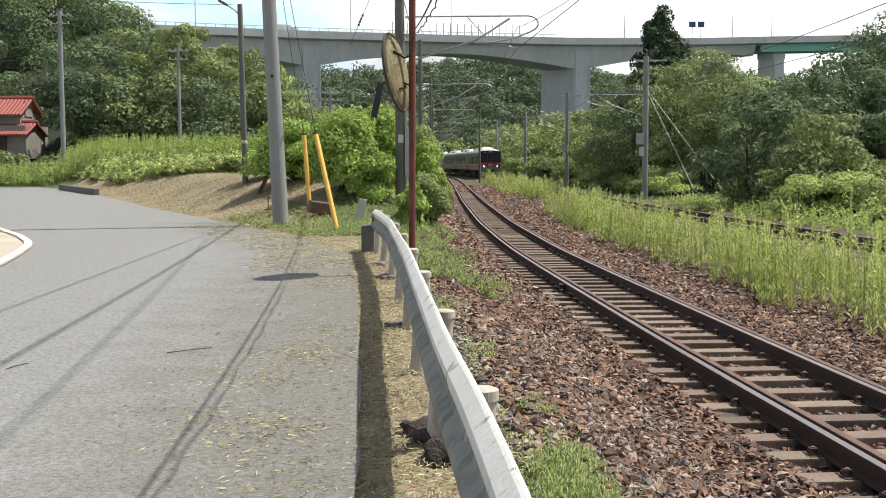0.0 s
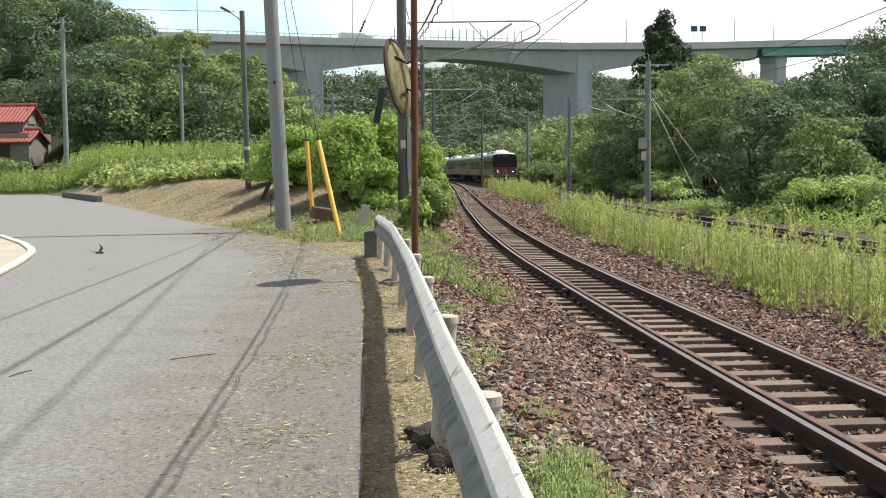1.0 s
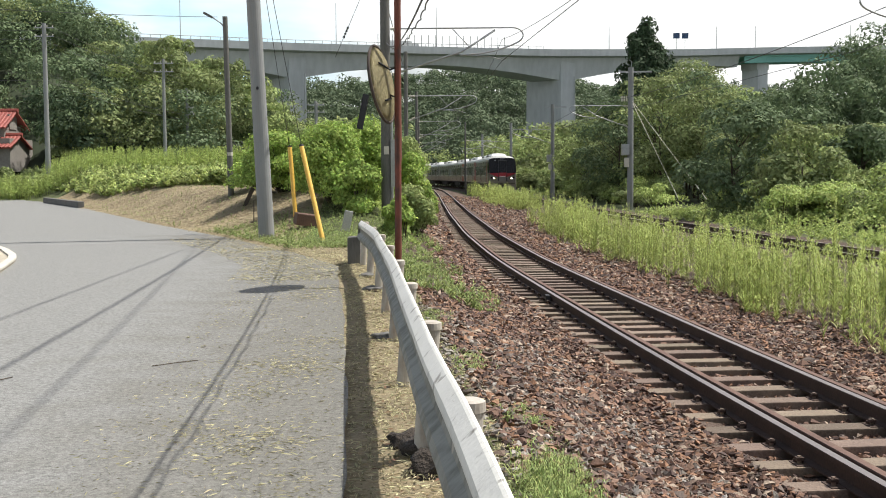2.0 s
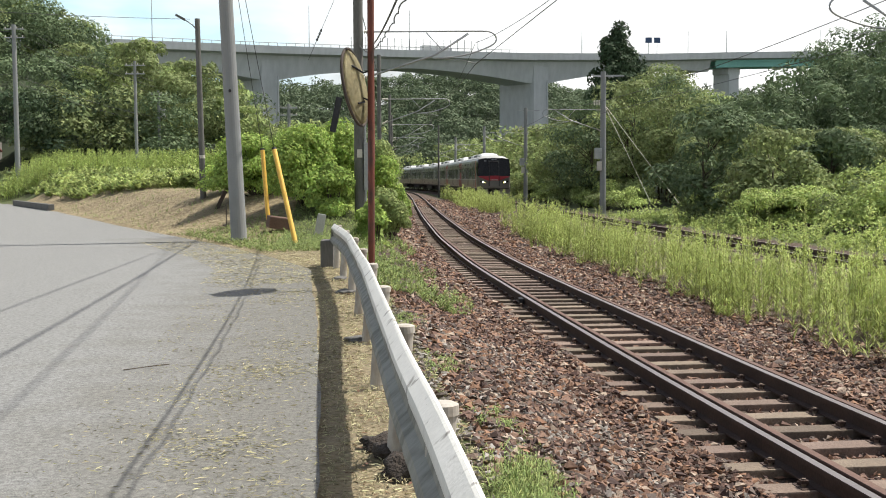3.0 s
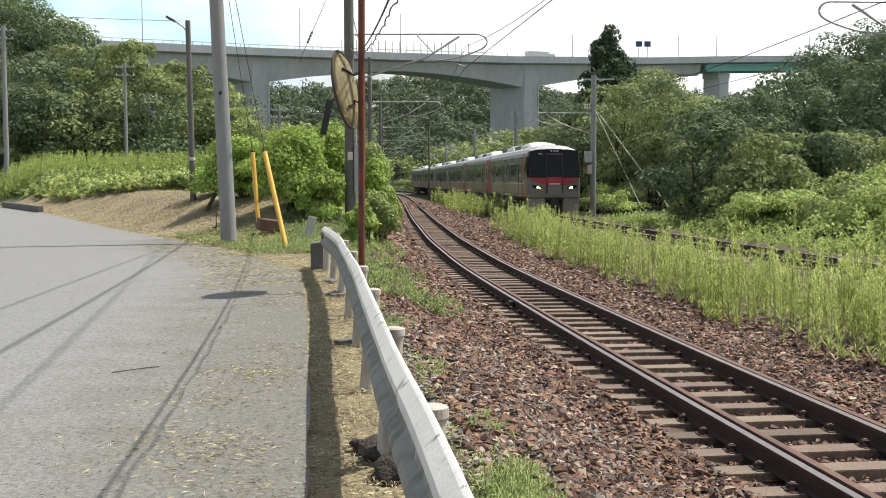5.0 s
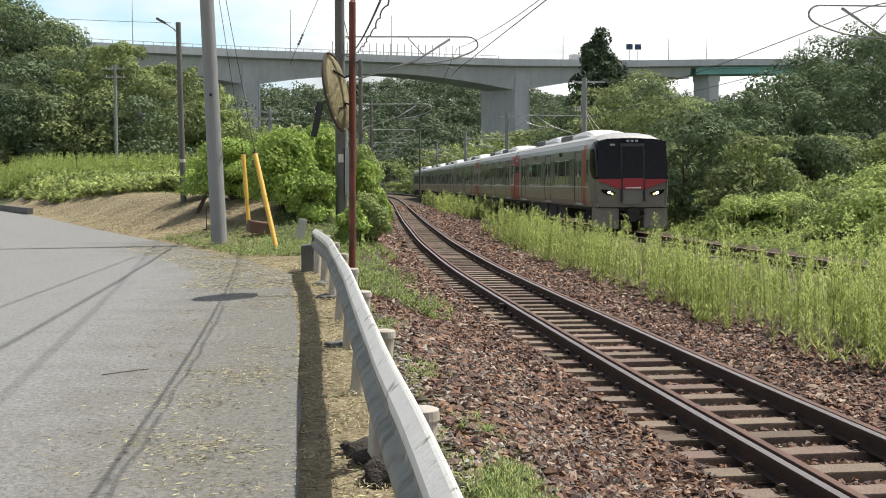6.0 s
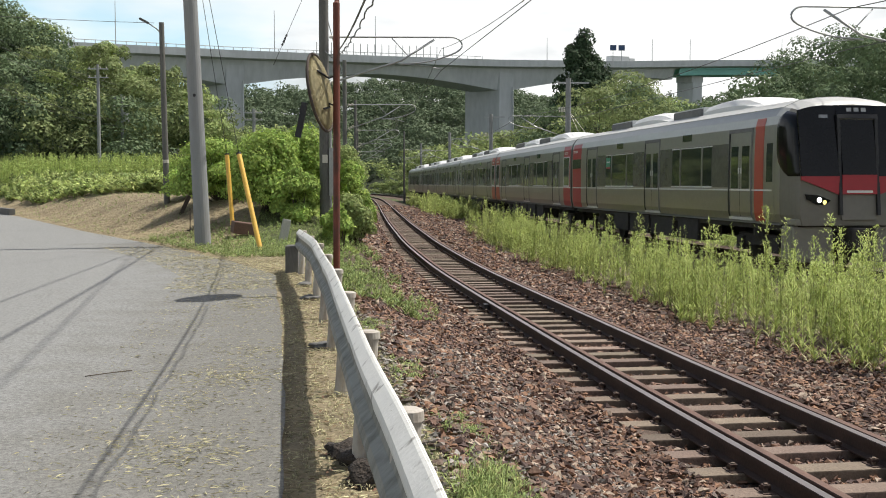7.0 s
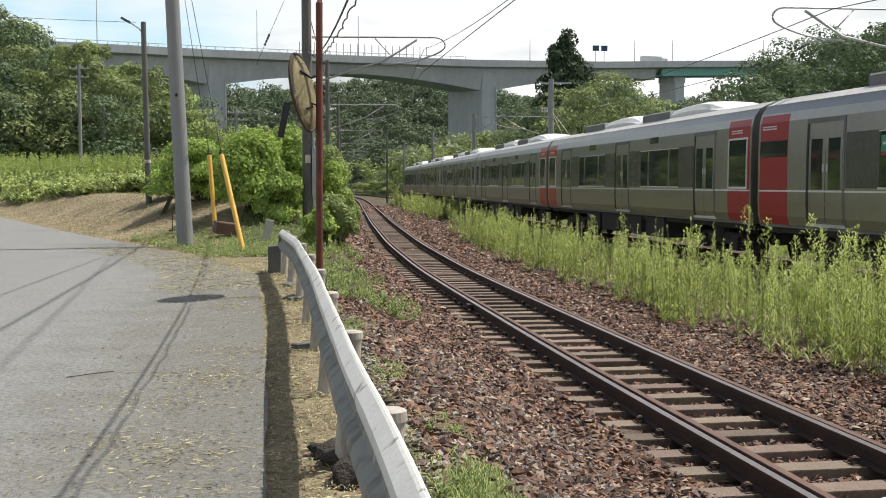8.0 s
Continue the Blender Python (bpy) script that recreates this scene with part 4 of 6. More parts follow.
# poles and wires among the woods
for x, y, h, r, mat in ((-27.3, 80, 11.8, 0.19, "pole"), (-18.9, 80, 8.2, 0.13, "pole"), (-19.0, 88, 6.4, 0.14, "pole"), (-9.1, 90, 5.6, 0.12, "pole"), (-10.0, 100, 6, 0.1, "pole")):
    p = pole("utility_pole", x, y, h, r, r * 0.75, mat, "distant grey concrete utility pole in front of woods", "utility pole", z=float(ground(x, y)) - 0.2)
    for dz in (0.3, 0.9):
        boxed("crossarm", (0, 0, h - dz), (1.4, 0.07, 0.07), M["steel"], p)
        for k in (-0.6, -0.2, 0.2, 0.6):
            tubed("insulator", (k, 0, h - dz + 0.03), (k, 0, h - dz + 0.16), 0.035, M["pale"], p, seg=6)
    if y == 88:
        tubed("transformer", (0.35, -0.1, h - 2.1), (0.35, -0.1, h - 1.4), 0.22, M["steel"], p, seg=14)
for k, z in enumerate((9.6, 9.2, 8.7, 6.9, 6.5)):
    wire("power_line", hang((-64, 70, z * 1.3 + 0.4), (-27.3, 80, z * 1.3), 0.4), 0.014, "thin dark power line among roadside poles")
    wire("power_line", hang((-27.3, 80, z * 1.3), (-18.9, 86, z - 0.6), 0.3), 0.012, "thin dark power line among roadside poles")

# ---- the viaduct ----
VX = [-160, -140, -75, -34, 0, 36, 76, 104, 140, 190]
VY = [243, 248, 266, 285, 299, 313, 328, 338, 350, 366]
VZ = [33.2, 33.6, 33.9, 34.3, 34.8, 35.5, 37.0, 38.6, 40.3, 42.5]
PIERS = [-31.8, 41.6]


def deck_at(x):
    return Vector((x, float(np.interp(x, VX, VY)), float(np.interp(x, VX, VZ))))


def loft(bm, rings):
    vs = [[bm.verts.new(p) for p in r] for r in rings]
    n = len(rings[0])
    for a, b in zip(vs, vs[1:]):
        for j in range(n):
            bm.faces.new((a[j], a[(j + 1) % n], b[(j + 1) % n], b[j]))
    bm.faces.new(vs[0][::-1])
    bm.faces.new(vs[-1])
    bmesh.ops.recalc_face_normals(bm, faces=bm.faces)
    return bm


viaduct = empty("viaduct", pose(0, 0, 0), "grey concrete motorway viaduct with haunched girders on tall piers", "viaduct")
ACROSS = Vector((-0.70, 0.714, 0)).normalized()
ALONG = Vector((0.93, 0.37, 0)).normalized()
rings, slab = [], []
for x in np.arange(-160, 97, 2.0):
    p = deck_at(x)
    near_pier = min(abs(x - q) for q in PIERS + [-112, 118])
    depth = 2.4 + 4.2 * (max(0, 1 - near_pier / 38)) ** 1.7
    rings.append([p + ACROSS * u + Vector((0, 0, v)) for u, v in ((2.4, -1.2), (14.5, -1.2), (13.2, -1.2 - depth), (3.4, -1.2 - depth))])
for x in np.arange(-160, 190, 3.0):
    p = deck_at(x)
    slab.append([p + ACROSS * u + Vector((0, 0, v)) for u, v in ((0, 1.0), (0.35, 1.0), (0.35, -0.5), (16.2, -0.5), (16.2, 1.0), (16.5, 1.0), (16.5, -0.9), (14.5, -1.25), (2.4, -1.25), (0, -0.9))])
part("girder", loft(bmesh.new(), rings), M["bridge"], viaduct)
part("deck", loft(bmesh.new(), slab), M["bridge"], viaduct)
for px in PIERS:
    p = deck_at(px)
    rings = []
    for z, s in ((p.z - 2.0, 1.0), (p.z - 9, 1.0), (-3.0, 1.1)):
        rings.append([Vector((p.x, p.y, z)) + ACROSS * u + ALONG * v for u, v in ((2.6, -2.3 * s), (15.4, -2.3 * s), (15.4, 2.3 * s), (2.6, 2.3 * s))])
    pier = part("pier", loft(bmesh.new(), rings), M["bridge"], viaduct)
    q = Vector((p.x, p.y, 0)) + ACROSS * 2.2 + ALONG * 1.7
    part("drain_pipe", sweep(bmesh.new(), [q + Vector((0, 0, p.z - 6.5)), q + Vector((0, 0, 4))], circle(0.18, 8), up=(0, 1, 0)), M["bridge_rail"], pier)
# green steel span at the far end, its pier and cross girders
for u, nm in ((2.0, "green_girder"), (8.0, "green_girder"), (14.0, "green_girder")):
    for v0, v1 in ((-1.3, -1.75), (-3.0, -3.5)):
        bm = sweep(bmesh.new(), [deck_at(x) + ACROSS * u + Vector((0, 0, 0)) for x in np.arange(97, 188, 6.0)], [(-0.3, v1), (0.3, v1), (0.3, v0), (-0.3, v0)])
        part("flange", bm, M["green_steel"], viaduct, "green painted steel flange")
    bm = sweep(bmesh.new(), [deck_at(x) + ACROSS * (u + 0.2) for x in np.arange(97, 188, 6.0)], [(-0.06, -3.1), (0.06, -3.1), (0.06, -1.6), (-0.06, -1.6)])
    part(nm, bm, M["green_steel"], viaduct, "green painted steel girder")
p = deck_at(105.5)
rings = [[Vector((p.x, p.y, z)) + ACROSS * u + ALONG * v for u, v in ((4.0, -2.0 * s), (9.5, -2.0 * s), (9.5, 2.0 * s), (4.0, 2.0 * s))] for z, s in ((p.z - 3.6, 1.1), (p.z - 5.5, 1.1), (p.z - 5.6, 0.9), (-3, 0.95))]
part("pier", loft(bmesh.new(), rings), M["bridge"], viaduct)
# railings, lamp poles, signs
rail_line = [deck_at(x) + Vector((0, 0, 1.75)) + ACROSS * 0.15 for x in np.arange(-160, 34, 3.0)]
part("handrail", sweep(bmesh.new(), rail_line, circle(0.09, 6)), M["bridge_rail"], viaduct)
for x in np.arange(-159, 34, 2.2):
    q = deck_at(x) + ACROSS * 0.15
    part("railing_post", tube(bmesh.new(), q + Vector((0, 0, 0.95)), q + Vector((0, 0, 1.8)), 0.08, seg=6), M["bridge_rail"], viaduct)
for x in np.arange(-13, 22, 1.9):
    q = deck_at(x) + ACROSS * 0.15
    part("fence_post", tube(bmesh.new(), q + Vector((0, 0, 0.9)), q + Vector((0, 0, 4.0)), 0.10, seg=6), M["pole"], viaduct)
for x in (-60, -23.5, 2.5, 52, 86, 99, 132):
    q = deck_at(x) + ACROSS * 0.3
    part("lamp_pole", tube(bmesh.new(), q + Vector((0, 0, 0.8)), q + Vector((0, 0, 11.5 if x < 40 else 7.5)), 0.13, 0.07, seg=6), M["bridge_rail"], viaduct)
for x in (73.0, 75.8):
    q = deck_at(x) + ACROSS * 0.3
    s_ = part("sign_post", tube(bmesh.new(), q + Vector((0, 0, 0.8)), q + Vector((0, 0, 4.6)), 0.1, seg=6), M["bridge_rail"], viaduct)
    part("sign_board", box(bmesh.new(), q + Vector((0, -0.15, 4.9)), (1.9, 0.12, 1.6)), M["sign"], s_, "dark blue road sign board")

# lorry that crosses the viaduct
truck = empty("truck", pose(0, 0, 0), "white box lorry driving along the viaduct", "truck")
boxed("cargo_box", (0, -0.8, 2.05), (2.4, 6.6, 2.0), M["truck"], truck, bevel=0.05)
boxed("cab", (0, 3.6, 1.55), (2.3, 1.9, 2.1), M["truck"], truck, bevel=0.15)
boxed("windscreen", (0, 4.56, 1.95), (2.0, 0.04, 0.8), M["window"], truck)
boxed("chassis", (0, 0, 0.75), (1.9, 8.2, 0.35), M["under"], truck)
for x in (-1, 1):
    for y in (-2.6, -1.5, 3.3):
        bm = tube(bmesh.new(), (x - 0.14, y, 0.5), (x + 0.14, y, 0.5), 0.5, seg=18)
        part("wheel", bm, M["black"], truck)


def truck_pose(t):
    x = float(np.interp(t, [0, 1.2, 2.3, 4.5, 5.8, 8.0], [-39, -17.5, 0.2, 36.5, 57.5, 95.5]))
    p, q = deck_at(x), deck_at(x + 2)
    d = q - p
    return Matrix.Translation(p + ACROSS * 3.4 + Vector((0, 0, -0.5))) @ Matrix.Rotation(math.atan2(-d.x, d.y), 4, "Z")


# ---- the train ----
PROF = [(1.40, 0.98), (1.46, 1.2), (1.475, 1.5), (1.475, 2.02), (1.475, 2.25), (1.475, 2.5), (1.466, 2.8), (1.45, 3.15), (1.40, 3.34), (1.27, 3.52), (0.9, 3.68), (0.45, 3.74), (0.0, 3.76)]
PROF = PROF + [(-x, z) for x, z in PROF[-2::-1]]
SIDE_Z = [0.98, 1.2, 1.5, 2.5, 3.15, 3.34]
SIDE_X = [1.40, 1.46, 1.475, 1.475, 1.45, 1.40]


def side_panel(y0, y1, z0, z1, s, out=0.012):
    """A thin plate that follows the car's side."""
    bm = bmesh.new()
    zs = [z0] + [z for z in SIDE_Z if z0 < z < z1] + [z1]
    path = [(s * (float(np.interp(z, SIDE_Z, SIDE_X)) + out), z) for z in zs]
    inner = [(x - s * 0.03, z) for x, z in path[::-1]]
    ring = path + inner
    a = [bm.verts.new((x, y0, z)) for x, z in ring]
    b = [bm.verts.new((x, y1, z)) for x, z in ring]
    n = len(ring)
    for j in range(n):
        bm.faces.new((a[j], a[(j + 1) % n], b[(j + 1) % n], b[j]))
    bm.faces.new(a[::-1])
    bm.faces.new(b)
    bmesh.ops.recalc_face_normals(bm, faces=bm.faces)
    return bm


def add_door(car, y, s):
    d = part("door", side_panel(y - 0.66, y + 0.66, 1.1, 3.05, s, -0.012), M["steel_body"], car)
    # one frame strip is black to stand in for the shadow of the door recess
    part("door_frame", side_panel(y - 0.72, y - 0.645, 1.05, 3.12, s, 0.012), M["black"], car)
    part("door_frame", side_panel(y + 0.645, y + 0.72, 1.05, 3.12, s, 0.012), M["louvre"], car)
    part("door_head", side_panel(y - 0.72, y + 0.72, 3.05, 3.14, s, 0.014), M["louvre"], car)
    for k in (-0.33, 0.33):
        part("door_window", side_panel(y + k - 0.22, y + k + 0.22, 1.75, 2.85, s, 0.002), M["window"], d)
    for k in (-0.075, 0.075):
        part("handle", side_panel(y + k - 0.025, y + k + 0.025, 2.1, 2.24, s, 0.012), M["unit"], d, "pale recessed door handle")
    part("door_gap", side_panel(y - 0.012, y + 0.012, 1.1, 3.05, s, 0.0), M["black"], d)
    part("sill", side_panel(y - 0.7, y + 0.7, 1.02, 1.08, s, 0.03), M["unit"], car)


def add_windows(car, y0, y1, s):
    w = y1 - y0
    part("window_band", side_panel(y0, y1, 1.78, 2.82, s, 0.004), M["panel_dark"], car, "dark grey window panel")
    for f0, f1 in ((0.21, 0.325), (0.355, 0.645), (0.675, 0.79)):
        win = part("window", side_panel(y0 + f0 * w, y0 + f1 * w, 1.81, 2.79, s, 0.008), M["window"], car)
        part("window_sill", side_panel(y0 + f0 * w - 0.03, y0 + f1 * w + 0.03, 1.765, 1.80, s, 0.022), M["unit"], win)
        part("window_head", side_panel(y0 + f0 * w - 0.03, y0 + f1 * w + 0.03, 2.785, 2.81, s, 0.018), M["unit"], win)
    for f in (0.34, 0.66):
        part("window_post", side_panel(y0 + f * w - 0.04, y0 + f * w + 0.04, 1.78, 2.83, s, 0.02), M["steel_body"], car)
    for k in range(9):
        z = 1.40 + 0.033 * k
        part("bead", side_panel(y0 - 0.15, y1 + 0.15, z, z + 0.014, s, 0.006), M["steel_body"], car)


def roof_unit(car, y, length):
    bm = bmesh.new()
    prof = [(0.86, 0.0), (0.84, 0.20), (0.72, 0.34), (0.45, 0.40), (0, 0.42), (-0.45, 0.40), (-0.72, 0.34), (-0.84, 0.20), (-0.86, 0.0)]
    rings = []
    for f, h in ((0, 0.85), (0.04, 0.95), (0.25, 1.1), (0.5, 1.12), (0.72, 0.95), (0.92, 0.5), (1, 0.15)):
        rings.append([Vector((x, y - length / 2 + f * length, 3.60 + z * h * 0.98)) for x, z in prof])
    u = part("air_conditioner", loft(bm, rings), M["unit"], car, "white rounded roof unit")
    for s in (-1, 1):
        boxed("louvre", (s * 0.86, y - length / 2 - 1.2, 3.76), (0.06, 2.3, 0.26), M["louvre"], u, "dark grey louvre")
        boxed("cowl", (s * 0.43, y - length / 2 - 1.2, 3.77), (0.82, 2.4, 0.32), M["unit"], u)


def bogie(car, y):
    b = boxed("bogie", (0, y, 0.55), (2.0, 2.6, 0.28), M["under"], car, bevel=0.04)
    for dy in (-1.05, 1.05):
        for s in (-0.56, 0.56):
            bm = tube(bmesh.new(), (s - 0.06, y + dy, 0.43), (s + 0.06, y + dy, 0.43), 0.43, seg=24)
            part("wheel", bm, M["under"], b)
        for s in (-0.98, 0.98):
            boxed("axle_box", (s, y + dy, 0.45), (0.22, 0.4, 0.34), M["under"], b, bevel=0.04)
    for s in (-0.9, 0.9):
        tubed("air_spring", (s, y, 0.65), (s, y, 0.95), 0.26, M["black"], b, seg=14)


def build_car(nose, ends, label):
    car = empty("train_car", pose(0, 0, 0), label, "train car", "train cars")
    rings = []
    stations = [(-9.75, 1, 0), (9.75, 1, 0)] if not nose else [(-9.75, 1, 0), (8.6, 1, 0), (8.7, 1, 0), (8.8, 1, 0), (8.9, 1, 0.005), (9.0, 0.998, 0.01), (9.1, 0.995, 0.02), (9.2, 0.991, 0.03), (9.3, 0.986, 0.04), (9.4, 0.98, 0.05), (9.5, 0.97, 0.07), (9.62, 0.95, 0.10), (9.70, 0.932, 0.14), (9.76, 0.91, 0.18)]
    for y, s, drop in stations:
        rings.append([Vector((x * s, y - (0.16 * (z - 1.9) ** 1.3 if nose and y > 8.7 and z > 1.9 else 0) * min(1, (y - 8.6) / 0.8), z - drop * max(0, z - 2.6))) for x, z in PROF])
    bm = loft(bmesh.new(), rings)
    for f in bm.faces:
        c = f.calc_center_median()
        if nose and c.y > 8.6 and c.z > 3.4:
            f.material_index = 1
        # nose faces get the grey that has the front's shade in it
        elif nose and c.y > 8.95:
            f.material_index = 2
    part("body", bm, [M["steel_body"], M["roof_grey"], M["front_grey"]], car, "stainless steel body shell")
    # roof sheet
    rp = [(x * 1.003, z + 0.012) for x, z in PROF if z > 3.45]
    bm = bmesh.new()
    y1 = 8.7 if nose else 9.74
    loft(bm, [[Vector((x, y, z)) for x, z in rp] + [Vector((x, y, 3.4)) for x in (-1.2, 1.2)] for y in (-9.74, y1)])
    part("roof", bm, M["roof_grey"], car)
    doors = [6.75 if nose else 6.9, 0.0, -6.9]
    for s in (-1, 1):
        for y in doors:
            add_door(car, y, s)
        add_windows(car, 0.76, doors[0] - 0.76, s)
        add_windows(car, doors[2] + 0.76, -0.76, s)
        part("belt_line", side_panel(-9.7, 8.6 if nose else 9.7, 1.70, 1.735, s, 0.008), M["unit"], car)
        part("lower_edge", side_panel(-9.72, 8.9 if nose else 9.72, 0.96, 1.02, s, 0.006), M["louvre"], car)
        for y in (3.0, -3.4):
            part("side_display", side_panel(y - 0.36, y + 0.36, 2.98, 3.16, s, 0.006), M["window"], car)
        for e in ((-1,) if nose else (-1, 1)):
            paint = ends[e]
            lo, hi = sorted((e * 8.42, e * 9.66))
            if paint:
                part("end_band", side_panel(lo, hi, 1.0, 3.30, s, 0.004), M[paint], car, "red painted end band")
            if nose:
                part("display", side_panel(lo + 0.02, hi - 0.02, 2.42, 2.76, s, 0.012), M["window"], car, "black side display")
            else:
                lo, hi = sorted((e * 8.5, e * 9.5))
                win = part("end_window", side_panel(lo, hi, 1.80, 2.86, s, 0.014), M["window"], car)
                for y0, y1, z0, z1 in ((lo - 0.05, hi + 0.05, 1.75, 1.80), (lo - 0.05, hi + 0.05, 2.86, 2.90), (lo - 0.05, lo, 1.8, 2.86), (hi, hi + 0.05, 1.8, 2.86)):
                    part("window_frame", side_panel(y0, y1, z0, z1, s, 0.02), M["unit"], win, "pale window frame")
            if paint:
                for z in (3.0, 3.05):
                    part("lettering_bar", side_panel(lo + 0.1, lo + 0.72, z, z + 0.025, s, 0.012), M["unit"], car)
    for y in (4.6, -2.0):
        roof_unit(car, y, 4.0)
    for s in (-1, 1):
        for k, (y, l) in enumerate(((-3.6, 1.6), (-1.6, 1.9), (0.6, 2.0), (2.8, 1.6))):
            boxed("equipment_box", (s * 1.0, y, 0.66), (0.7, l, 0.55), M["under"], car, bevel=0.03)
    boxed("underframe", (0, 0, 0.92), (2.6, 19.2, 0.16), M["under"], car)
    bogie(car, 6.9)
    bogie(car, -6.9)
    boxed("gangway", (0, -9.9, 2.05), (1.3, 0.34, 2.2), M["black"], car, "black rubber gangway bellows", bevel=0.05)
    for s in (-1, 1):
        boxed("end_damper", (s * 1.15, -9.86, 2.1), (0.12, 0.22, 2.0), M["louvre"], car, bevel=0.02)
    if not nose:
        return car

    # cab side, front glass, door, lamps and skirt
    def fy(x, z):
        """Front surface of the nose at x, z."""
        return 9.76 - 0.16 * max(0, z - 1.9) ** 1.3

    def face_plate(name, outline, out, mat, parent, label="", thick=0.05):
        bm = bmesh.new()
        f = [bm.verts.new((x, fy(x, z) + out, z)) for x, z in outline]
        b = [bm.verts.new((x, fy(x, z) + out - thick, z)) for x, z in outline]
        n = len(outline)
        fc = bm.faces.new(f)
        for j in range(n):
            bm.faces.new((f[j], b[j], b[(j + 1) % n], f[(j + 1) % n]))
        bmesh.ops.triangulate(bm, faces=[fc])
        bmesh.ops.recalc_face_normals(bm, faces=bm.faces)
        return part(name, bm, mat, parent, label)

    sy, sw, sd = ([q[k] for q in stations] for k in range(3))

    def corner_glass(s):
        """The black glass wrapped round the corner, with its rounded rear edge."""
        bm, rows = bmesh.new(), []
        for k in range(21):
            z = 2.02 + 1.43 * k / 20
            rear = float(np.interp(z, [2.02, 2.1, 2.2, 2.32, 2.5, 2.7, 3.1, 3.25, 3.36, 3.45], [9.4, 9.22, 9.07, 8.95, 8.88, 8.86, 8.87, 8.93, 9.04, 9.2]))
            row = []
            for j in range(9):
                y = rear + (9.755 - rear) * j / 8
                x = float(np.interp(z, [q[1] for q in PROF[:13]], [q[0] for q in PROF[:13]])) * float(np.interp(y, sy, sw))
                back = 0.16 * max(0, z - 1.9) ** 1.3 * min(1, (y - 8.6) / 0.8)
                row.append(bm.verts.new((s * (x + 0.012), y - back + 0.006, z - float(np.interp(y, sy, sd)) * max(0, z - 2.6))))
            rows.append(row)
        fs = [bm.faces.new((a[j], a[j + 1], b[j + 1], b[j])) for a, b in zip(rows, rows[1:]) for j in range(8)]
        bmesh.ops.recalc_face_normals(bm, faces=bm.faces)
        bmesh.ops.solidify(bm, geom=fs, thickness=0.02)
        return bm

    for s in (-1, 1):
        part("corner_glass", corner_glass(s), M["mask"], car, "black glass wrapped round the corner", smooth=True)
        part("cab_band", side_panel(7.62, 8.12, 1.0, 3.32, s, 0.006), M["car_orange"], car, "red painted band behind the cab door")
        cd = part("cab_door", side_panel(8.22, 8.72, 1.1, 3.0, s, 0.006), M["steel_body"], car)
        part("cab_door_window", side_panel(8.3, 8.62, 1.9, 2.75, s, 0.012), M["window"], cd)
        # front glass in strips from the middle to the wrapped corner
        xs = [0.46, 0.75, 1.0, 1.18, 1.335]
        for a, b in zip(xs, xs[1:]):
            lo = lambda x: 2.02
            hi = lambda x: 3.52 - 0.28 * max(0, x - 0.8) ** 1.5
            face_plate("front_glass", [(s * a, lo(a)), (s * b, lo(b)), (s * b, hi(b)), (s * a, hi(a))], 0.05, M["mask"], car)
            face_plate("red_stripe", [(s * a, 1.63 + 0.36 * max(0, a - 0.46)), (s * b, 1.63 + 0.36 * max(0, b - 0.46)), (s * b, 2.02), (s * a, 2.02)], 0.045, M["car_red"], car)
        boxed("corner_fender", (s * 1.30, 9.58, 1.75), (0.10, 0.14, 0.85), M["black"], car, bevel=0.03)
        face_plate("lamp_housing", [(s * 0.66, 1.51), (s * 0.78, 1.42), (s * 0.98, 1.42), (s * 1.20, 1.53), (s * 1.24, 1.64), (s * 0.95, 1.62)], 0.055, M["mask"], car, "black lens shaped lamp housing")
        for x, r, mt in ((0.93, 0.052, "lamp"), (0.81, 0.045, "lamp_dim")):
            bm = bmesh.new()
            bmesh.ops.create_circle(bm, cap_ends=True, segments=16, radius=r, matrix=Matrix.Translation((s * x, fy(x, 1.52) + 0.065, 1.52 - (0.05 if mt == "lamp_dim" else 0))) @ Matrix.Rotation(radians(-90), 4, "X"))
            part("headlight", bm, M[mt], car, "round lit headlight")
        face_plate("door_pillar", [(s * 0.40, 1.2), (s * 0.47, 1.2), (s * 0.47, 3.3), (s * 0.40, 3.3)], 0.12, M["black"], car, thick=0.16)
        boxed("skirt", (s * 0.95, 9.30, 0.58), (0.95, 0.62, 0.78), M["skirt"], car, "pale grey front skirt", bevel=0.08)
        boxed("lower_lip", (s * 0.95, 9.52, 1.05), (0.96, 0.42, 0.14), M["skirt"], car, bevel=0.03)
        boxed("step", (s * 1.35, 8.75, 0.6), (0.1, 0.5, 0.05), M["under"], car)
    face_plate("door_top", [(-0.47, 3.24), (0.47, 3.24), (0.47, 3.33), (-0.47, 3.33)], 0.12, M["black"], car, thick=0.16)
    face_plate("sign_glass", [(-0.46, 3.33), (0.46, 3.33), (0.46, 3.52), (-0.46, 3.52)], 0.055, M["mask"], car)
    for k in range(3):
        face_plate("sign_bar", [(-0.24 + k * 0.17, 3.39), (-0.13 + k * 0.17, 3.39), (-0.13 + k * 0.17, 3.47), (-0.24 + k * 0.17, 3.47)], 0.062, M["sign_lit"], car, "lit destination sign")
    face_plate("sign_bar", [(0.66, 3.25), (0.86, 3.25), (0.86, 3.32), (0.66, 3.32)], 0.057, M["sign_lit"], car, "lit destination sign")
    d = face_plate("end_door", [(-0.40, 1.10), (0.40, 1.10), (0.40, 3.24), (-0.40, 3.24)], 0.06, M["front_grey"], car, "grey end door")
    face_plate("end_door_window", [(-0.39, 2.05), (0.39, 2.05), (0.39, 3.22), (-0.39, 3.22)], 0.068, M["mask"], d)
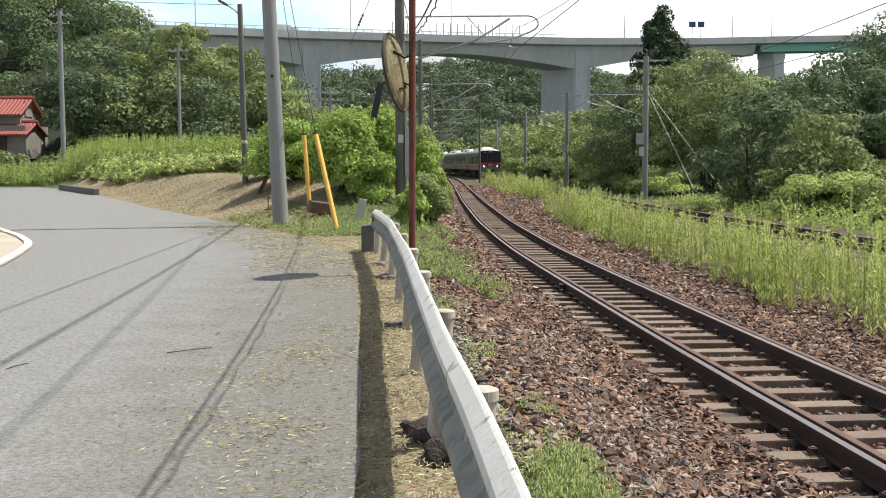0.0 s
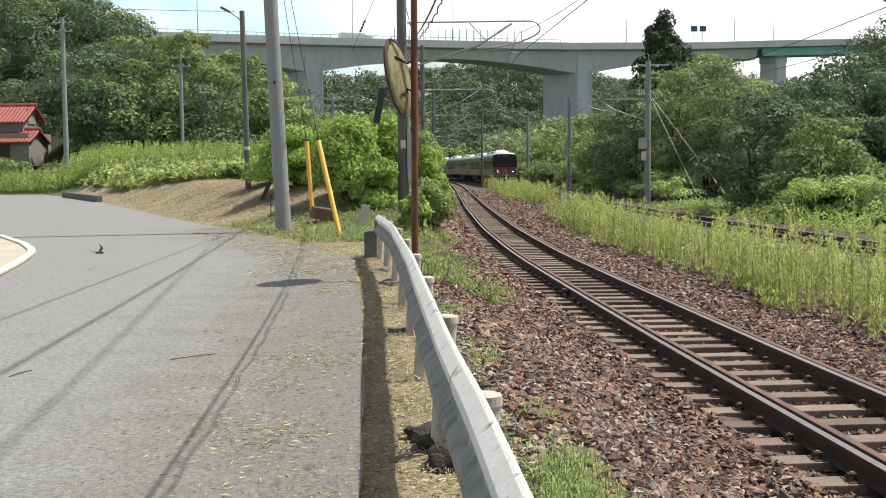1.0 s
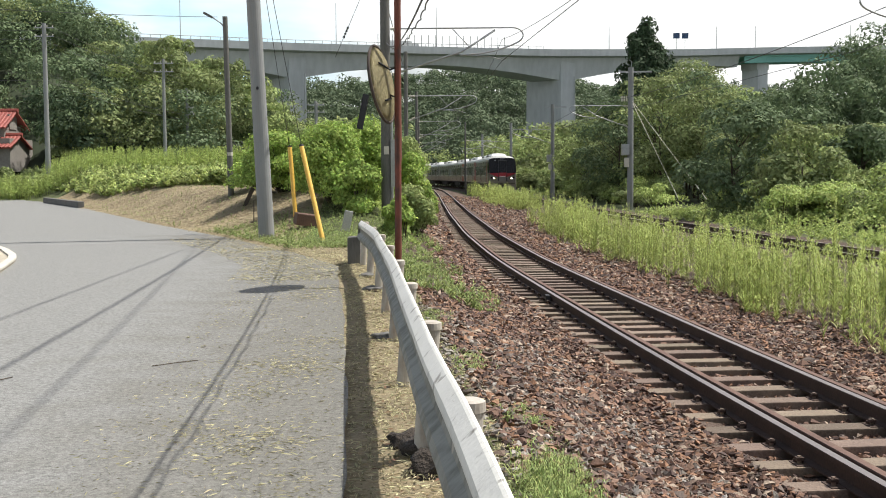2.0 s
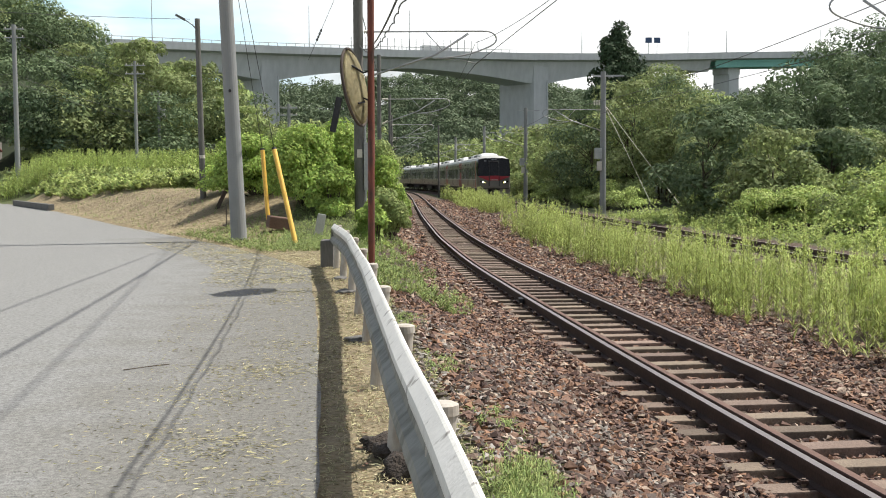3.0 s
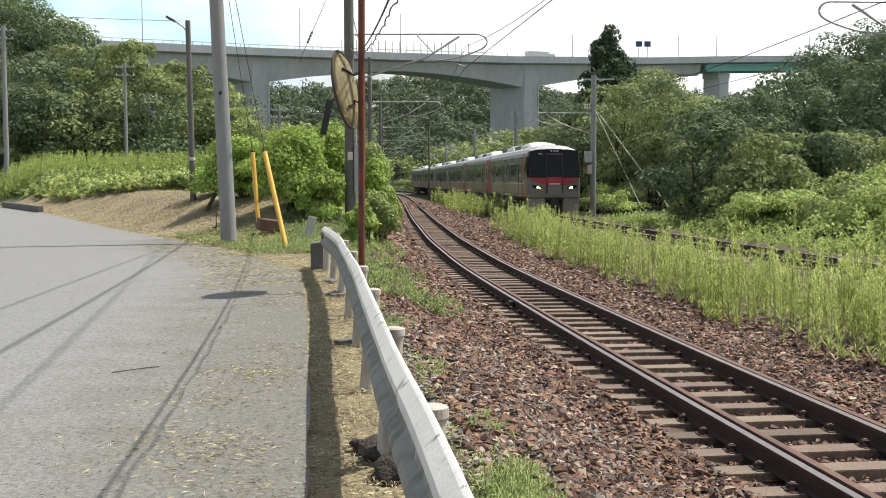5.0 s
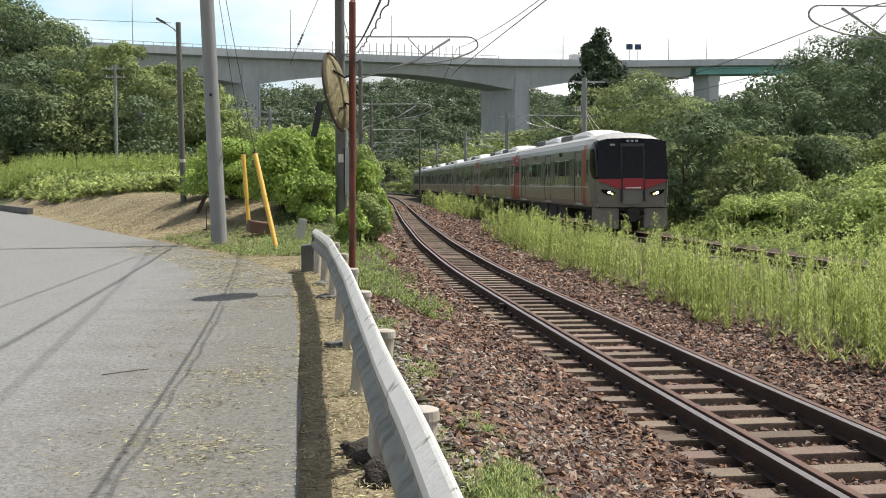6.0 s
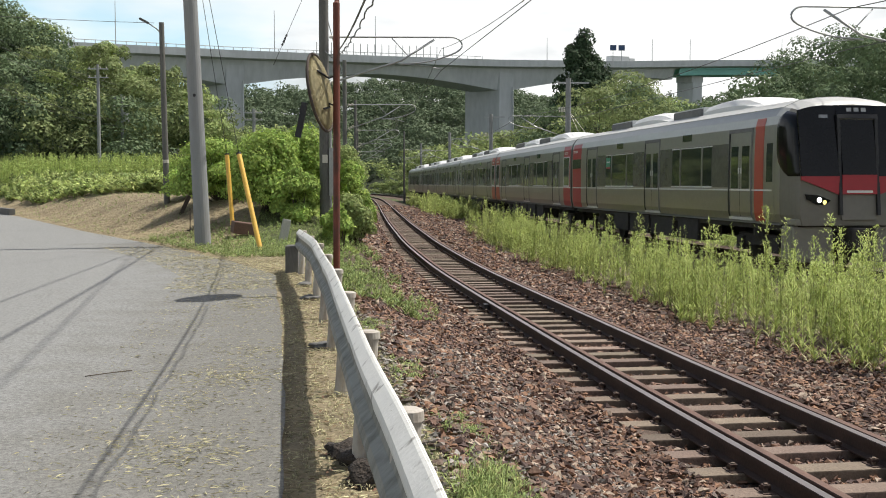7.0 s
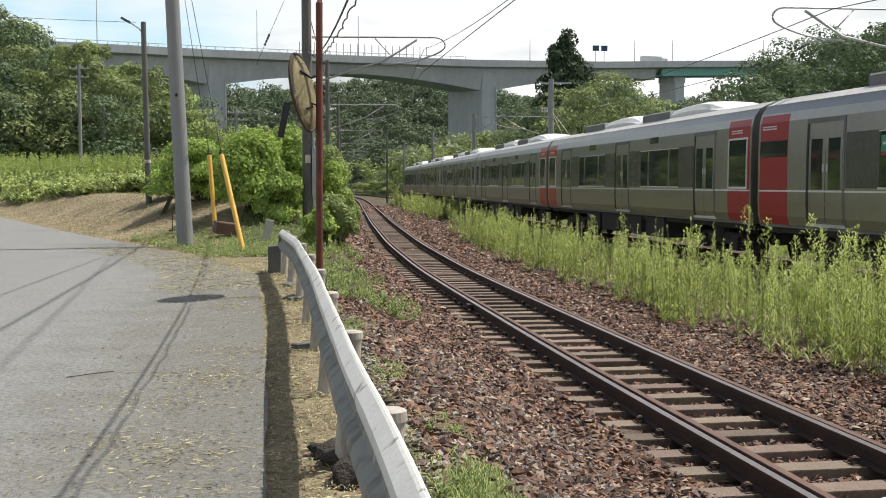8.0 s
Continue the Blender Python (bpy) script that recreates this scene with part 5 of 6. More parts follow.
    face_plate("end_door_stripe", [(-0.40, 1.64), (0.40, 1.64), (0.40, 2.05), (-0.40, 2.05)], 0.066, M["car_red"], d)
    face_plate("lettering_bar", [(-0.3, 1.67), (0.3, 1.67), (0.3, 1.72), (-0.3, 1.72)], 0.070, M["unit"], d)
    boxed("coupler", (0, 9.55, 0.72), (0.46, 0.8, 0.42), M["under"], car, "dark automatic coupler", bevel=0.06)
    tubed("coupler_pin", (0, 9.7, 0.60), (0, 9.98, 0.60), 0.16, M["under"], car)
    boxed("coupler_recess", (0, 9.45, 1.08), (0.9, 0.4, 0.28), M["black"], car)
    tubed("air_hose", (-0.5, 9.7, 0.75), (-0.22, 9.85, 0.55), 0.03, M["black"], car)
    tubed("air_hose", (0.5, 9.7, 0.75), (0.22, 9.85, 0.55), 0.03, M["black"], car)
    return car


car_a = build_car(True, {-1: "car_red"}, "silver commuter train car with black front glass and red stripe")
car_b = build_car(False, {1: "car_red", -1: "car_orange"}, "silver commuter train car with dark windows and red end bands")
car_c = build_car(False, {1: "car_orange", -1: ""}, "silver commuter train car with one faded orange end band")
car_d = build_car(False, {1: "", -1: ""}, "plain silver commuter train car with dark windows")
poster = part("poster", side_panel(-4.96, -4.46, 2.42, 2.72, 1, 0.016), material("green_poster", (0.05, 0.28, 0.16), 0.5, scale=2, fine=12, vary=0.15, bump=0), car_a, "green poster with a white bar behind the window")
part("poster_edge", side_panel(-4.96, -4.46, 2.36, 2.42, 1, 0.016), M["car_red"], poster)
part("lettering_bar", side_panel(-4.9, -4.52, 2.55, 2.6, 1, 0.02), M["unit"], poster)
# true size of the series: a little longer and taller than the drawing above
for car in (car_a, car_b, car_c, car_d):
    for ob in car.children_recursive:
        ob.data.transform(Matrix.Diagonal((1.04, 1.03, 1.075, 1)))
cars = [car_a, car_b, car_c, car_d] + [copy_thing(car_d, pose(0, 0, 0)) for k in range(2)]

ARC_Y = np.arange(-39, 329, 0.5)
ARC_X = far_track(ARC_Y)
ARC_S = np.concatenate([[0], np.cumsum(np.hypot(np.diff(ARC_X), np.diff(ARC_Y)))])
ARC_S -= np.interp(0, ARC_Y, ARC_S)


def on_track(s):
    return Vector((float(np.interp(s, ARC_S, ARC_X)), float(np.interp(s, ARC_S, ARC_Y)), RAIL))


def car_pose(i, t):
    s = 24.4 + 19.21 * (7 - t) - 0.075 * (7 - t) ** 2 + 10.3 + 20.6 * i
    a, b = on_track(s - 7.1), on_track(s + 7.1)
    d = a - b
    return Matrix.Translation((a + b) / 2) @ Matrix.Rotation(math.atan2(-d.x, d.y), 4, "Z")


# ---- trees and shrubs ----
def field(n, y0, y1, x0, x1, power=1.0):
    y = y0 + (y1 - y0) * rng.uniform(0, 1, n) ** power
    return x0(y) + (x1(y) - x0(y)) * rng.uniform(0, 1, n), y


def tree(x, y, h, w, mat, n, size, label, name="tree", category="tree", lobes=18, trunk=0.14, base=0.22, conic=False):
    z = float(ground(x, y))
    t = empty(name, pose(x, y, z - 0.1), label, category)
    rnd = random.Random(int(x * 131 + y * 17))
    bm = tube(bmesh.new(), (0, 0, -0.4), (rnd.uniform(-0.2, 0.2), 0, h * (0.93 if conic else 0.6)), trunk, trunk * 0.3, 7)
    ls = []
    for k in range(lobes):
        a, q = rnd.uniform(0, 6.28), rnd.uniform(base, 0.88)
        wide = min(1.0, (1.05 - q) * 2.0) if conic else 1 - ((q - 0.5) / 0.62) ** 2
        rad = w * wide * rnd.uniform(0.3, 0.85)
        c = (rad * math.cos(a), rad * math.sin(a), h * q)
        f = max(0.35, wide) if conic else 1
        rl = w * f * rnd.uniform(0.26, 0.42)
        ls.append((c, (rl * rnd.uniform(0.85, 1.2), rl * rnd.uniform(0.85, 1.2), h * 0.06 if conic else rl * rnd.uniform(0.6, 0.85))))
        tube(bm, (0, 0, h * q * 0.7), (c[0] * 0.85, c[1] * 0.85, c[2]), trunk * 0.3, trunk * 0.08, 5)
    ls.append(((0, 0, h * 0.90), (w * (0.24 if conic else 0.32), w * (0.24 if conic else 0.32), h * (0.06 if conic else 0.10))))
    part("trunk", bm, M["bark"], t)
    p, nr = blob_points(n, ls)
    ob = new("crown", array_mesh("crown", *leaves(p, nr, size * 1.1, three=True), [M[mat]]))
    ob.parent = t
    return t


def shrub(x, y, h, w, mat, n, size, label, lobes=9, name="shrub"):
    z = float(ground(x, y))
    t = empty(name, pose(x, y, z), label, "shrub")
    rnd = random.Random(int(x * 57 + y * 91))
    bm = bmesh.new()
    ls = []
    for k in range(lobes):
        a, q = rnd.uniform(0, 6.28), rnd.uniform(0.0 if name == "vine_mound" else 0.1, 0.75)
        rad = w * rnd.uniform(0.1, 0.75) * (1.05 - q * 0.7)
        c = (rad * math.cos(a), rad * math.sin(a), h * q)
        ls.append((c, (w * rnd.uniform(0.25, 0.5), w * rnd.uniform(0.25, 0.5), h * rnd.uniform(0.16, 0.3))))
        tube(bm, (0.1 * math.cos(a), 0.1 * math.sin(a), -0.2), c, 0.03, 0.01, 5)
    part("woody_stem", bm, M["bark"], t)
    p, nr = blob_points(n, ls, -0.2)
    keep = p[:, 2] > -0.1
    ob = new("foliage", array_mesh("foliage", *leaves(p[keep], nr[keep], size, three=name != "vine_bush"), [M[mat]]))
    ob.parent = t
    return t


def forest(name, places, mats, per, size, label, hgt, wid):
    """A wood too far off to count: crowns of leaves in one mesh."""
    V, F, I, k = [], [], [], 0
    for x, y, g in places:
        z = float(ground(x, y))
        h, w = hgt * g * rng.uniform(0.8, 1.2), wid * rng.uniform(0.75, 1.25)
        ls = [((x + rng.normal() * w * 0.4, y + rng.normal() * w * 0.4, z + h * rng.uniform(0.2, 0.85)), (w * rng.uniform(0.25, 0.5), w * rng.uniform(0.25, 0.5), w * rng.uniform(0.2, 0.36))) for j in range(9)]
        p, nr = blob_points(per, ls)
        v, f = leaves(p, nr, size * 1.15, 0.34, three=True)
        V.append(v)
        F.append(f + k)
        I.append(np.full(len(f), rng.integers(0, len(mats))))
        k += len(v)
    ob = new(name, array_mesh(name, np.concatenate(V), np.concatenate(F), [M[m] for m in mats], np.concatenate(I)))
    return tagged(ob, label, "trees", kind="stuff")


places = [(x + rng.uniform(-5, 5), y + rng.uniform(-5, 5), 1) for y in np.arange(334, 520, 11) for x in np.arange(-0.2 * y - 20, 0.36 * y, 9)]
forest("far_woods", places, ["leaf_far"], 430, 0.5, "dark green wooded hills behind the viaduct", 12, 8)
places = [(x + rng.uniform(-2, 2), y + rng.uniform(-2, 2), 1.0 if x < -22 else 0.9) for y in np.arange(86, 128, 5.0) for x in np.arange(-66, -8, 4.2) if x < -13 - max(0, 100 - y) * 0.3 and x / y < -0.148 and not (-46 < x < -29 and y < 94)]
forest("hillside_woods", places, ["leaf_dark", "leaf_dark", "leaf_dark", "leaf_dark", "leaf_cedar", "leaf_mid"], 2100, 0.135, "dense dark green woods on a hillside", 6.4, 4.2)
# bright young growth in the valley beyond the bend
places = []
for y in np.arange(118, 250, 8):
    for x in np.arange(-44, 40, 4.5):
        px, py = x + rng.uniform(-2, 2), y + rng.uniform(-3, 3)
        if px > float(far_track(py)) + 5.5 or (px < float(near_track(py)) - 6 and not -0.145 < px / py < -0.095):
            places.append((px, py, 1.15 if px > far_track(py) else 0.8))
forest("valley_woods", places, ["leaf_light", "leaf_light", "leaf_mid"], 560, 0.25, "bright green young trees in the valley", 7.5, 3.6)
# added woods behind the camera, never in view, to darken reflections and sky light
places = [(x + rng.uniform(-3, 3), y + rng.uniform(-3, 3), 1) for y in (-48, -56, -64) for x in np.arange(-70, 70, 6)]
forest("rear_woods", places, ["leaf_dark"], 260, 0.5, "added dark woods behind the camera, out of view", 13, 5)
places = []
for y in np.arange(84, 132, 6):
    for x in np.arange(0.27 * y + 2, 82, 4.2):
        px, py = x + rng.uniform(-2, 2), y + rng.uniform(-2, 2)
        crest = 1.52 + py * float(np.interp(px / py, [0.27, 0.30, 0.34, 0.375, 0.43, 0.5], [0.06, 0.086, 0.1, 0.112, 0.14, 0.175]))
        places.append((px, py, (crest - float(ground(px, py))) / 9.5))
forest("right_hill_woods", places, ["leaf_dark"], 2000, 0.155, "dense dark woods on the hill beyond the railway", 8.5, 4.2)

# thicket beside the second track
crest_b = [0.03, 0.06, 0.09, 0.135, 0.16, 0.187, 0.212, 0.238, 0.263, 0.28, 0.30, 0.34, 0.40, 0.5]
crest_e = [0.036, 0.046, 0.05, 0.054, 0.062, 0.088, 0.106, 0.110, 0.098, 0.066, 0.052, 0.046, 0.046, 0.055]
def stays_in_sight(x, y):
    """The open gap through which the stay wires of the mast show."""
    return 0.2 < x / y < 0.268 and 36 < y < 66


for k in range(62):
    y = 46 + 62 * (k / 62) + rng.uniform(-2, 2)
    x = float(far_track(y)) + 5.5 + (k * 7.3 % 17) + rng.uniform(-1, 1)
    if stays_in_sight(x, y):
        y += 22
        x = 0.24 * y
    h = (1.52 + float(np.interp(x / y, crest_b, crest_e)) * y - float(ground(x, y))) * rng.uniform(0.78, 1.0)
    mat = ("leaf_mid", "leaf_light", "leaf_mid", "leaf_dark")[k % 4]
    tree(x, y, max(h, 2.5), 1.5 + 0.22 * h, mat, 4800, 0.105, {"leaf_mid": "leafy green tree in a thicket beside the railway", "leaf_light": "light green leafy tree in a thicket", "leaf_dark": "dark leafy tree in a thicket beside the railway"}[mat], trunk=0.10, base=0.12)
cedar = tree(18.9, 96, 16.0, 3.5, "leaf_cedar", 24000, 0.15, "tall dark conical cedar above the thicket", "cedar_tree", lobes=75, trunk=0.28, base=0.2, conic=True)
for k in range(44):
    y = 24 + 1.9 * k + rng.uniform(-1, 1)
    x = float(far_track(y)) + rng.uniform(3.6, 6.5) + (1.0 if y < 40 else 0)
    if stays_in_sight(x, y):
        continue
    shrub(x, y, rng.uniform(1.2, 2.2), rng.uniform(1.3, 2.0), ("leaf_light", "leaf_vine", "leaf_mid")[k % 3], 2000, 0.065, "tangled green shrub at the railway edge")
for k in range(46):
    y = rng.uniform(27, 64)
    x = float(far_track(y)) + rng.uniform(5.5, 17)
    if stays_in_sight(x, y):
        continue
    shrub(x, y, rng.uniform(1.8, 3.1), rng.uniform(1.9, 3.2), ("leaf_vine", "leaf_light", "leaf_mid", "leaf_light")[k % 4], 4200, 0.08, "bush smothered in bright green vines", lobes=12, name="vine_bush")

# vine-covered bank between the road and the track
for x, y, h, w, mat in ((-2.7, 31.5, 2.3, 1.7, "leaf_vine"), (-1.7, 33.5, 2.4, 1.5, "leaf_vine"), (-4.4, 34.5, 1.9, 1.8, "leaf_vine"), (-3.1, 36.5, 2.3, 2.2, "leaf_vine"), (-5.6, 39, 1.5, 2.0, "leaf_vine"), (-1.9, 30.2, 1.4, 0.8, "leaf_vine"), (-0.75, 28.3, 1.1, 0.55, "leaf_vine"), (-0.45, 31.5, 1.5, 0.75, "leaf_light"), (-0.7, 35, 2.2, 0.9, "leaf_vine"), (-0.9, 40, 2.6, 1.2, "leaf_light"), (-1.2, 46, 2.6, 1.5, "leaf_mid"), (-1.6, 53, 2.4, 1.6, "leaf_mid"), (-2.0, 62, 2.6, 2.0, "leaf_dark"), (-2.2, 72, 3.0, 2.2, "leaf_dark"), (-3.0, 84, 3.4, 2.6, "leaf_dark"), (-3.5, 98, 4.2, 3.0, "leaf_dark"), (-5.5, 56, 2.0, 2.5, "leaf_vine"), (-7.5, 66, 2.2, 2.6, "leaf_mid"), (-8.5, 78, 3.4, 2.8, "leaf_mid")):
    big = y < 45
    mat = "leaf_kudzu" if big and mat == "leaf_vine" else mat
    shrub(x, y, h, w, mat, 15000 if big else 3500, 0.052 if big else 0.10, "mound of leafy vines beside the railway" if mat in ("leaf_vine", "leaf_kudzu") else "leafy green shrub beside the railway", lobes=18, name="vine_mound" if mat in ("leaf_vine", "leaf_kudzu") else "shrub")
# carpets of vines over the banks
for nm, n, y0, y1, x0, x1, hgt in (("vine_carpet", 15000, 29, 46, lambda y: road_edge(y) + 5.5, lambda y: near_track(y) - 2.6, 0.75), ("vine_carpet", 20000, 20, 62, lambda y: far_track(y) + 3.0, lambda y: far_track(y) + 15, 0.7)):
    x, y = field(n, y0, y1, x0, x1)
    top_z = ground(x, y) + hgt * (0.55 + 0.45 * np.sin(x * 1.1 + np.sin(y * 0.7)) * np.sin(y * 0.8 + 1.0)) * smooth((x - x0(y)) / 1.2) * rng.uniform(0.7, 1.1, n)
    slope = np.stack([-0.35 * np.cos(x * 1.1), -0.35 * np.cos(y * 0.8 + 1.0), np.ones(n)], 1)
    ob = new(nm, array_mesh(nm, *leaves(np.stack([x, y, top_z + 0.04], 1), slope, 0.075), [M["leaf_vine"]]))
    tagged(ob, "low carpet of bright green vines over the bank", "vines", kind="stuff")
for k in range(22):
    y = 104 + 6.5 * k
    if y < 240:
        shrub(float(far_track(y)) + rng.uniform(3.6, 5.2), y, rng.uniform(1.6, 3.2), rng.uniform(2.4, 3.4), ("leaf_light", "leaf_mid")[k % 2], 2200, 0.15, "green shrub on the outside of the railway bend")
    shrub(float(near_track(min(y, 290))) - rng.uniform(3.6, 5.5), y, rng.uniform(2.4, 4.0), rng.uniform(1.8, 2.8), ("leaf_dark", "leaf_mid")[k % 2], 1200, 0.2, "dark shrub on the inside of the railway bend")
places = [(x + rng.uniform(-1.5, 1.5), y + rng.uniform(-2, 2), float(np.interp(x / y, [-0.26, -0.21, -0.16, -0.135, -0.115], [1.4, 1.25, 1.0, 0.75, 0.4]))) for y in np.arange(90, 112, 4.5) for x in np.arange(-25, -10, 2.6)]
forest("bamboo_grove", places, ["leaf_light", "leaf_mid", "leaf_mid"], 2000, 0.115, "feathery light green bamboo at the foot of the hill", 7.0, 2.4)
for x, y in ((-33, 84), (-28.5, 80), (-28.4, 90), (-30.5, 92), (-26.5, 88), (-31.2, 81.5), (-32.6, 82), (-34.5, 83), (-33.4, 79.5), (-31.6, 80.2), (-35.5, 80)):
    shrub(x, y, 2.6, 2.2, "leaf_mid", 2600, 0.16, "garden shrub in front of the house")


# ---- weeds and grass ----
def plants(name, xs, ys, hs, mat, label, per=34, leaf_len=0.09, stem=0.006, slim=0.16, plume=True):
    """Upright leafy stalks, all in one mesh."""
    n = len(xs)
    base_p = np.stack([xs, ys, ground(xs, ys) - 0.02], 1)
    tilt = rng.normal(scale=0.07, size=(n, 2))
    q = rng.uniform(0.12, 1.0, (n, per)) ** 0.8
    a = rng.uniform(0, 6.283, (n, per))
    up = np.stack([tilt[:, 0:1] * q, tilt[:, 1:2] * q, q], -1) * hs[:, None, None]
    root = base_p[:, None] + up
    ln = leaf_len * (1.25 - 0.75 * q) * rng.uniform(0.7, 1.3, (n, per)) * (1 if not plume else 1)
    d = np.stack([np.cos(a), np.sin(a), 0.75 + 0 * a], -1) * ln[..., None]
    tip = root + d
    side = np.stack([-np.sin(a), np.cos(a), 0 * a], -1) * (ln * slim)[..., None]
    mid_ = root + d * 0.5 + np.array([0, 0, 0.012])
    lv = np.stack([root, mid_ + side, tip - np.array([0, 0, 0.02]), mid_ - side], 2).reshape(-1, 3)
    st = []
    for k in range(2):
        s = np.array([stem, 0, 0]) if k == 0 else np.array([0, stem, 0])
        top_ = base_p + np.stack([tilt[:, 0], tilt[:, 1], np.ones(n)], 1) * hs[:, None]
        st.append(np.stack([base_p - s, base_p + s, top_ + s * 0.4, top_ - s * 0.4], 1).reshape(-1, 3))
    v = np.concatenate([lv] + st)
    ob = new(name, array_mesh(name, v, np.arange(len(v)).reshape(-1, 4), [M[mat]]))
    return tagged(ob, label, "weeds", kind="stuff")


def stalks(name, xs, ys, hs, label, per=130, big=1.0):
    """Tall weeds: a bare brown foot, narrow rising leaves all round, and on some a loose plume."""
    n = len(xs)
    base_p = np.stack([xs, ys, ground(xs, ys) - 0.02], 1)
    tilt = rng.normal(scale=0.06, size=(n, 2))
    q = rng.uniform(0.06, 1.0, (n, per)) ** 0.85
    head = (rng.uniform(size=n) < 0.4)[:, None] & (rng.uniform(size=(n, per)) < 0.45)
    q = np.where(head, rng.uniform(0.78, 1.0, (n, per)), q)
    a = rng.uniform(0, 6.283, (n, per))
    axis = np.stack([tilt[:, 0:1] + 0 * q, tilt[:, 1:2] + 0 * q, 1 + 0 * q], -1)
    out = np.stack([np.cos(a), np.sin(a), 0 * a], -1)
    spread = np.where(head, rng.uniform(0, 0.14, (n, per)) * (1.06 - q) / 0.28, 0.0) * np.clip(hs, 0.5, 1.6)[:, None]
    root = base_p[:, None] + axis * (q * hs[:, None])[..., None] + out * spread[..., None]
    ln = big * np.where(head, 0.045, 0.088 * (1.15 - 0.68 * q)) * rng.uniform(0.6, 1.35, (n, per))
    d = (out + np.array([0, 0, 1.15]) + rng.normal(scale=0.2, size=(n, per, 3))) * ln[..., None]
    side = np.stack([-np.sin(a), np.cos(a), 0 * a], -1) * (ln * np.where(head, 0.22, 0.10))[..., None]
    mid_ = root + d * 0.5 + np.array([0, 0, 0.01])
    lv = np.stack([root, mid_ + side, root + d - np.array([0, 0, 0.02]), mid_ - side], 2).reshape(-1, 3)
    top_ = base_p + np.stack([tilt[:, 0], tilt[:, 1], np.ones(n)], 1) * hs[:, None] * 0.97
    st = [np.stack([base_p - w_, base_p + w_, top_ + w_ * 0.35, top_ - w_ * 0.35], 1).reshape(-1, 3) for w_ in (np.array([0.0045, 0, 0]), np.array([0, 0.0045, 0]))]
    v = np.concatenate([lv] + st)
    index = np.r_[np.zeros(len(lv) // 4, int), np.ones(2 * n, int)]
    ob = new(name, array_mesh(name, v, np.arange(len(v)).reshape(-1, 4), [M["leaf_weed"], M["weed_stem"]], index))
    return tagged(ob, label, "weeds", kind="stuff")


lo = lambda y: near_track(y) + 2.75 + 0.25 * np.sin(y * 1.7)
x, y = field(4300, 7, 44, lambda y: lo(y) - 0.35, lambda y: far_track(y) - 2.6, 1.25)
ok = rng.uniform(size=len(x)) < 0.42 + 0.6 * np.sin(x * 3.1 + np.sin(y * 1.3) * 2.2) * np.sin(y * 1.9 + x) + 0.15 * smooth((x - lo(y)) / 0.8) - 0.5 * (x < lo(y)) - 0.45 * smooth((y - 17) / 6) * smooth((x - lo(y) - 0.6) / 1.0)
x, y = x[ok], y[ok]
across = (x - lo(y)) / (far_track(y) - 2.6 - lo(y))
clump = 0.76 + 0.2 * np.sin(x * 1.9 + np.sin(y * 0.8) * 2) * np.sin(y * 0.9 + 1) + 0.14 * np.sin(x * 5.1 + y * 2.7)
stalks("tall_weeds", x, y, np.clip(rng.normal(1.5, 0.36, len(x)) * clump * np.interp(across, [0, 0.12, 0.45, 1], [0.7, 1.05, 0.92, 0.42]), 0.25, 1.95) * np.interp(y, [18, 26], [1, 0.8]), "tall yellow-green weeds growing between the tracks")
x, y = field(2200, 40, 118, lo, lambda y: far_track(y) - 1.7)
ok = np.sin(x * 0.9 + np.sin(y * 0.21) * 3) * np.sin(y * 0.55) > 0.25
x, y = x[ok], y[ok]
stalks("tall_weeds", x, y, np.interp((x - lo(y)) / 4, [0, 1], [1, 0.6]) * np.clip(rng.normal(1.25, 0.3, len(x)), 0.5, 1.8), "tall yellow-green weeds growing between the tracks", 60, 1.7)
x, y = field(3000, 7, 46, lo, lambda y: far_track(y) - 1.6, 1.2)
plants("undergrowth", x[::2], y[::2], rng.uniform(0.08, 0.28, len(x[::2])), "leaf_weed", "low green grass under the tall weeds", 8, 0.16, 0.004, 0.07)
plants("undergrowth", x[1::2], y[1::2], rng.uniform(0.06, 0.22, len(x[1::2])), "straw", "dry pale grass under the tall weeds", 8, 0.14, 0.003, 0.06)
x, y = field(900, 14, 60, lambda y: far_track(y) + 1.9, lambda y: far_track(y) + 4.6)
plants("trackside_weeds", x, y, rng.uniform(0.12, 0.5, len(x)), "leaf_vine", "green weeds along the edge of the second track", 26, 0.11, 0.006, 0.18)
# meadow beyond the mound
for n, mat, h0, h1, ln in ((1900, "leaf_meadow", 0.35, 0.85, 0.22), (1300, "leaf_grass", 0.4, 0.9, 0.3), (1300, "leaf_vine", 0.3, 0.8, 0.2)):
    x, y = field(n, 46, 77, lambda y: np.maximum(road_edge(y) + np.interp(y, [46, 52, 60], [6.5, 3.5, 1.8]), -40), lambda y: -5.0 + 0 * y)
    patchy = 0.75 + 0.35 * np.sin(x * 0.8 + n) * np.sin(y * 0.45 + n * 0.3)
    plants("meadow_weeds", x, y, rng.uniform(h0, h1, len(x)) * patchy, mat, "bright green overgrown meadow weeds", 22, ln, 0.008, 0.3)
x, y = field(2000, 74, 83, lambda y: -34 + 0 * y, lambda y: -9 + 0 * y)
plants("reed_strip", x, y, rng.uniform(1.1, 1.9, len(x)), "leaf_vine", "tall green reeds in front of the woods", 20, 0.2, 0.012, 0.2)
